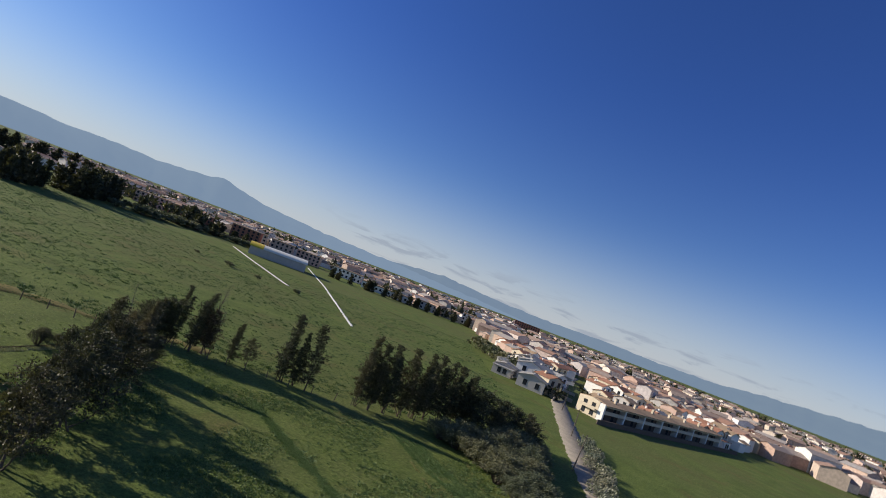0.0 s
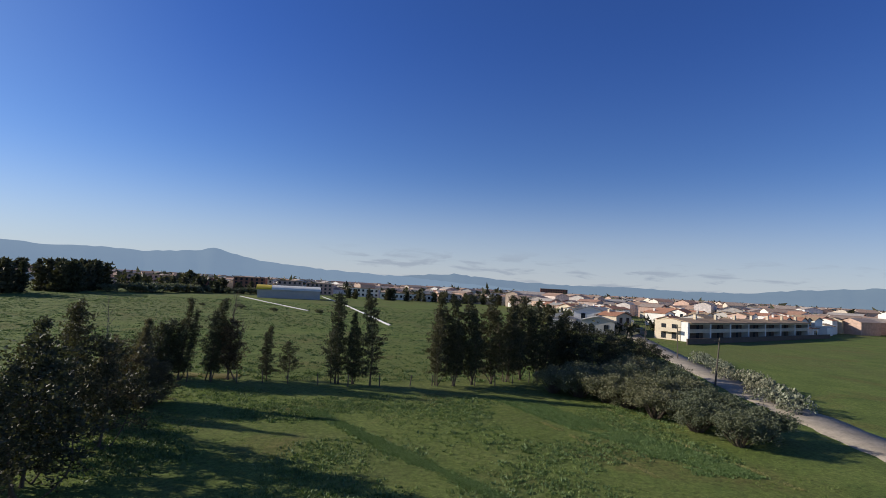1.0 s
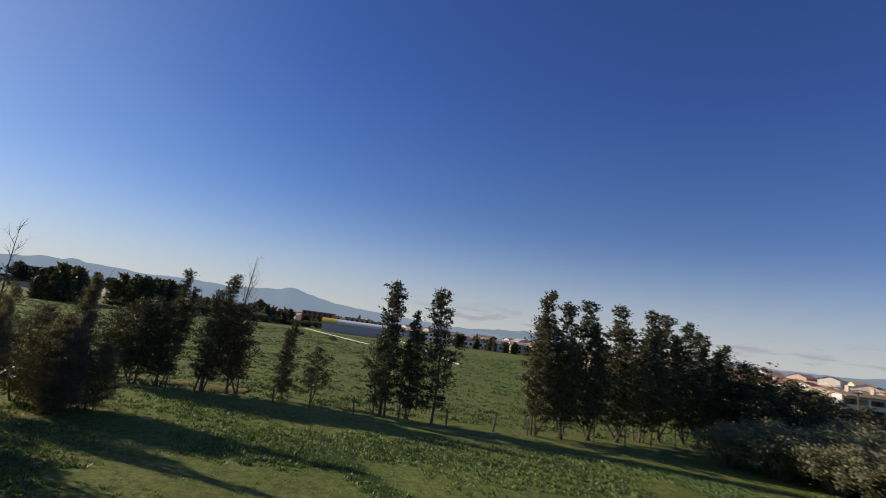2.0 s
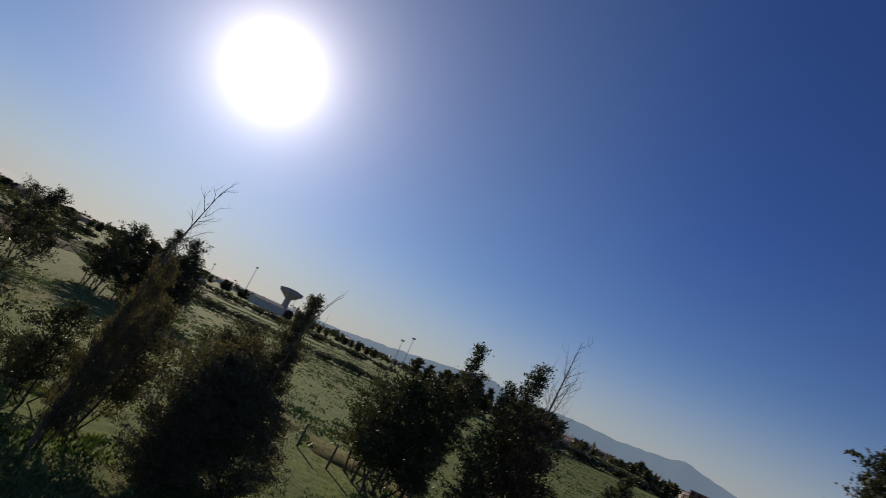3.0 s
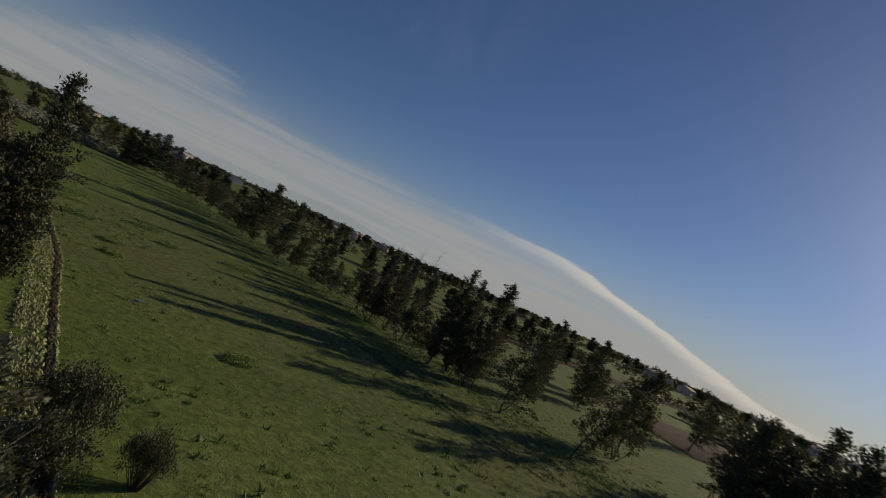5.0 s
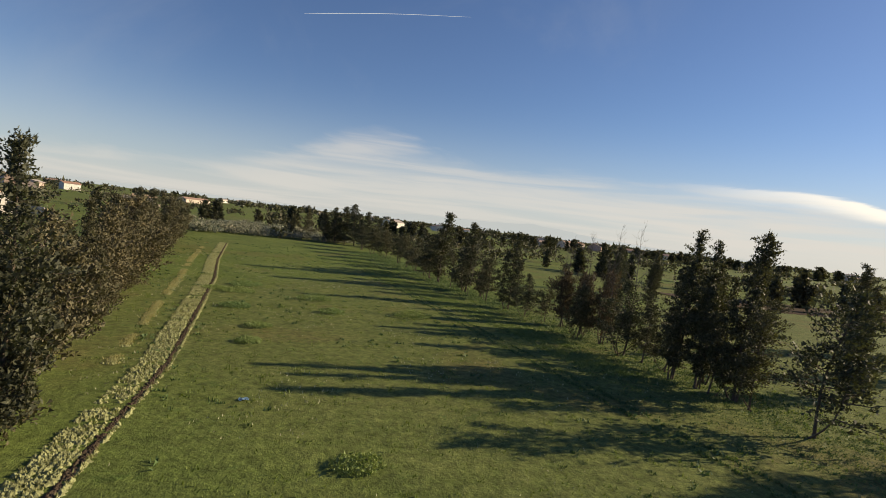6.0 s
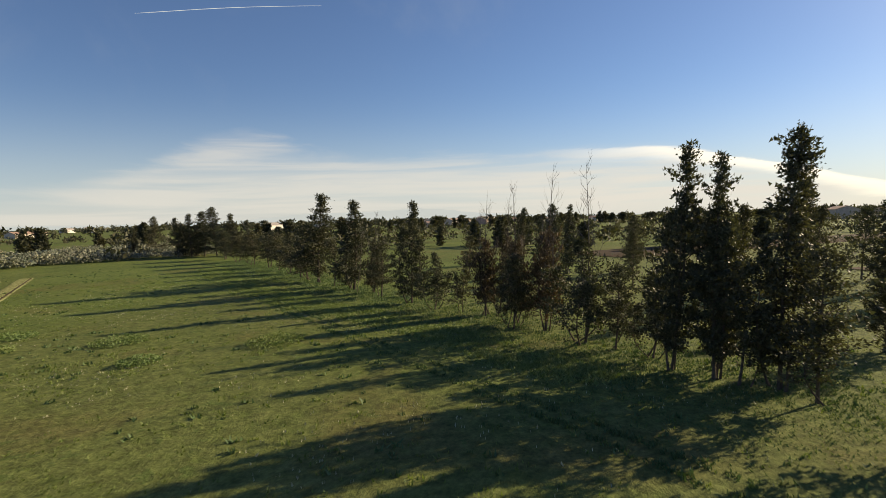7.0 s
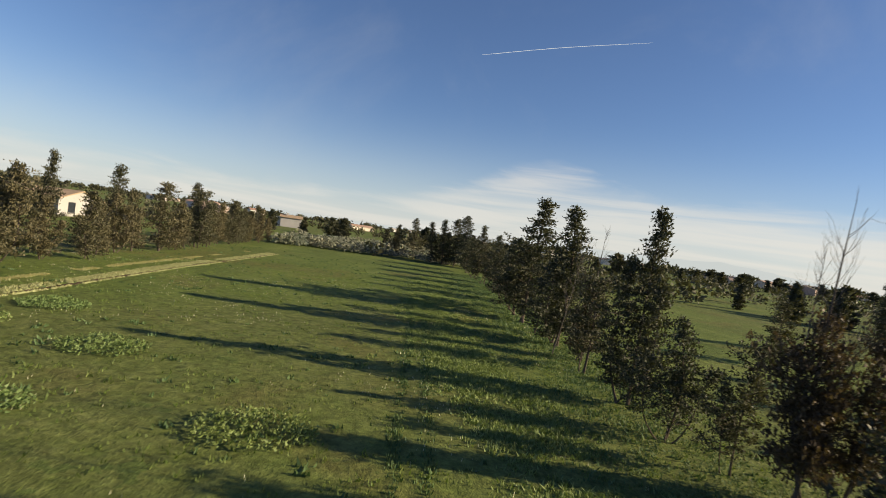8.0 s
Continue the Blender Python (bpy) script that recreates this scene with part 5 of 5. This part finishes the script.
def weed_rows(rnd):
    """Leafy weeds in old drills of the near pasture."""
    if rnd.random() < 0.35:
        y = rnd.uniform(33, 53)
        x = float(np.interp(y, (33, 34.7, 39, 45.2, 50.6, 53), (6, 4.5, 0.7, -4.2, -8.6, -10.5))) + rnd.gauss(0, 0.45)
    else:
        y = rnd.uniform(39, 62)
        x = float(np.interp(y, (39, 45.6, 49.6, 54.4, 60.2, 62), (23.5, 20.8, 17.8, 14.8, 12.1, 11.0))) + rnd.choice((-2.2, -0.8, 0.5, 1.6)) + rnd.gauss(0, 0.3)
    if noise.noise((x * 0.35, y * 0.35, 14)) < rnd.uniform(-0.5, 0.3):
        return None
    return x, y, rnd.uniform(0.6, 1.5)


def weed_band(rnd):
    """The leafy band between the long field and the tree row."""
    y = rnd.uniform(-45, 30)
    x = float(np.interp(y, (-45, -20, -8.4, -2, 4.4, 11, 14.6, 30), (-71, -66, -64.4, -64.2, -64.3, -64.2, -64.6, -62.4))) + rnd.choice((-0.9, 0.9)) + rnd.gauss(0, 0.65)
    if noise.noise((x * 0.4, y * 0.25, 17)) < rnd.uniform(-0.5, 0.4):
        return None
    return x, y, rnd.uniform(0.5, 1.5)


def pale_places(rnd):
    x, y = rnd.uniform(-74, -33), rnd.uniform(-30, 54)
    if noise.noise((x * 0.2, y * 0.2, 12)) < rnd.uniform(-0.1, 0.5):
        return None
    return x, y, rnd.uniform(0.5, 1.0)


scatter("grass", "short green grass tufts in the pasture", 26000, anywhere, 5, 0.055, m_blade, 1, 0.35, 0.9)
scatter("weeds", "leafy green weeds in the near pasture", 11000, near_field, 7, 0.10, m_weed, 2, 0.36, 1.0)
scatter("weeds", "pale leafy weeds dotted over the near pasture", 12000, near_field, 7, 0.075, m_leafy_weed, 22, 0.26, 1.2)
scatter("weeds", "rough grass and weeds in the far pasture", 62000, rough_pasture, 5, 0.10, m_weed, 3, 0.36, 0.9)
scatter("weeds", "leafy weeds in rows across the near pasture", 9000, weed_rows, 9, 0.075, m_leafy_weed, 18, 0.30, 1.3)
scatter("weeds", "leafy weeds in a band beside the tree row", 13000, weed_band, 9, 0.060, m_leafy_weed, 19, 0.26, 1.4)
scatter("straw", "dry pale grass along worn lines in the near pasture", 1500, worn_lines, 5, 0.04, m_straw, 15, 0.16, 0.9)
scatter("straw", "dry pale grass beside the tree hedge", 2600, hedge_path, 6, 0.05, m_straw, 16, 0.22, 0.9)
scatter("weeds", "dark leafy clumps of weeds across the far pasture", 5200, rough_pasture, 16, 0.17, m_weed, 23, 0.55, 0.9)
scatter("weeds", "low green weeds under the tree row", 9000, row_foot, 7, 0.040, m_weed, 4, 0.30, 1.3)
scatter("straw", "dry pale grass along the ditch", 5000, ditch, 6, 0.055, m_straw, 5, 0.12, 1.0)
scatter("weeds", "small dark weeds dotted over the long field", 2600, long_field, 8, 0.075, m_weed, 8, 0.2, 0.9)

def clods(name, label, count, place, mat, seed, size, high):
    """Low uneven lumps of soil and dry grass, one mesh."""
    rnd = random.Random(seed)
    v, f = [], []
    for _ in range(count):
        p = place(rnd)
        if p is None:
            continue
        n0, k, a = len(v), size * p[2], rnd.uniform(0, 6.28)
        for t in range(5):
            r = k * rnd.uniform(0.6, 1.3)
            v.append((p[0] + r * math.cos(a + 1.257 * t), p[1] + r * math.sin(a + 1.257 * t), -0.07))
        v.append((p[0] + rnd.gauss(0, 0.2) * k, p[1] + rnd.gauss(0, 0.2) * k, high * rnd.uniform(0.4, 1.3)))
        f += [(n0 + t, n0 + (t + 1) % 5, n0 + 5) for t in range(5)]
    return tagged(from_data(name, v, f, mat), label, "soil", kind="stuff")


def ditch_line(rnd):
    p = ditch(rnd)
    y = 47 - 98 * rnd.random()
    x = float(np.interp(y, (-53, -22, -5, 10, 25, 34, 41, 50), (-49.4, -44.6, -42.6, -40.2, -37.7, -35.4, -33.7, -31.6)))
    return None if p is None else (x + rnd.gauss(0, 0.05), y, rnd.uniform(0.6, 1.3))


def ruts(rnd):
    y = rnd.uniform(-40, 48)
    x = float(np.interp(y, (-40, -12, 13, 33, 43, 48), (-69.0, -64.4, -60.8, -58.4, -57.2, -57.3)))
    return x + rnd.choice((0, 0.9)) + rnd.gauss(0, 0.12), y, rnd.uniform(0.5, 1.3)


clods("clods", "pale dry clods thrown up beside a ditch", 9000, ditch, m_clod, 41, 0.13, 0.05)
clods("clods", "pale dry clods on a worn line beside the hedge", 2600, hedge_path, m_clod, 42, 0.10, 0.02)
# dark clods stand for the shaded ditch wall; no trench is cut
clods("ditch_shade", "dark clods for the shade in a narrow ditch", 3600, ditch_line, m_plough, 43, 0.12, 0.012)
scatter("weeds", "low weeds growing in old wheel ruts", 2000, ruts, 6, 0.05, m_weed, 44, 0.14, 1.0)
scatter("flowers", "tiny pale flowers in the grass", 9000, pale_places, 2, 0.038, m_flower, 6, 0.3, 0.4)


def weed_clump(x, y, r, h):
    rnd = random.Random(int(x * 100 + y * 7))
    v, f = [], []
    for _ in range(int(900 * r)):
        a, rr = rnd.uniform(0, 6.28), r * math.sqrt(rnd.random())
        p = Vector((rr * math.cos(a) * 1.3, rr * math.sin(a), h * rnd.random() * (1 - 0.6 * rr / r)))
        q = Vector((rnd.gauss(0, 1), rnd.gauss(0, 1), rnd.gauss(0.8, 0.6))).normalized()
        s = q.cross(Vector((rnd.gauss(0, 1), rnd.gauss(0, 1), 0.2))).normalized()
        k, n0 = rnd.uniform(0.06, 0.14), len(v)
        v += [tuple(p - s * k * 0.3), tuple(p + s * k * 0.3), tuple(p + q * k)]
        f.append((n0, n0 + 1, n0 + 2))
    root = tagged(new("weed_clump"), "dark green leafy thistle clump in short grass", "plant", "weed clumps")
    root.location = (x, y, -0.05)
    from_data("foliage", v, f, m_leafy_weed, root)


for x, y, r, h in ((-49.8, 5.8, 1.2, 0.6), (-49.6, 11.9, 0.8, 0.5), (-56.2, 12.6, 1.3, 0.6), (-45.0, -0.8, 1.2, 0.5), (-43.7, 3.1, 1.2, 0.5), (-42.6, 10.2, 0.9, 0.45), (-42.8, 37.0, 0.7, 0.4), (-41.9, 2.0, 0.8, 0.4),
                   (-43.1, 17.0, 0.7, 0.4), (-41.9, 21.0, 0.6, 0.4)):
    weed_clump(x, y, r, h)


def litter(x, y):
    rnd = random.Random(5)
    bm = bmesh.new()
    bmesh.ops.create_grid(bm, x_segments=9, y_segments=7, size=0.2)
    for q in bm.verts:
        r = 1 - 0.35 * abs(math.sin(3 * math.atan2(q.co.y, q.co.x)))
        q.co.x *= 1.3 * r
        q.co.y *= 0.8 * r
        q.co.z = 0.05 + 0.05 * noise.noise((q.co.x * 9, q.co.y * 9, 0)) + 0.015 * rnd.random()
    root = tagged(new("plastic_sheet"), "crumpled blue plastic sheet lying in grass", "litter")
    root.location = (x, y, -0.06)
    ob = part("sheet", bm, m_blue_sheet, root)
    solid = ob.modifiers.new("thick", "SOLIDIFY")
    solid.thickness = 0.01


litter(-40.3, 30.4)


def contrail():
    def at(a, e, r=4300):
        return (-r * math.sin(radians(a)) * math.cos(radians(e)), r * math.cos(radians(a)) * math.cos(radians(e)), r * math.sin(radians(e)))
    v, f = [], []
    pts = [at(167.3 + (150.2 - 167.3) * k / 10, 19.0 + (21.2 - 19.0) * k / 10 + 0.35 * math.sin(math.pi * k / 10)) for k in range(11)]
    tube(v, f, pts, [0.5, 1.2, 1.3, 1.1, 1.4, 1.2, 1.1, 1.1, 0.9, 0.8, 0.3], 5)
    return tagged(from_data("backdrop_contrail", v, f, m_vapour_glow), "thin white aircraft vapour trail", "contrail", kind="structure")


contrail()
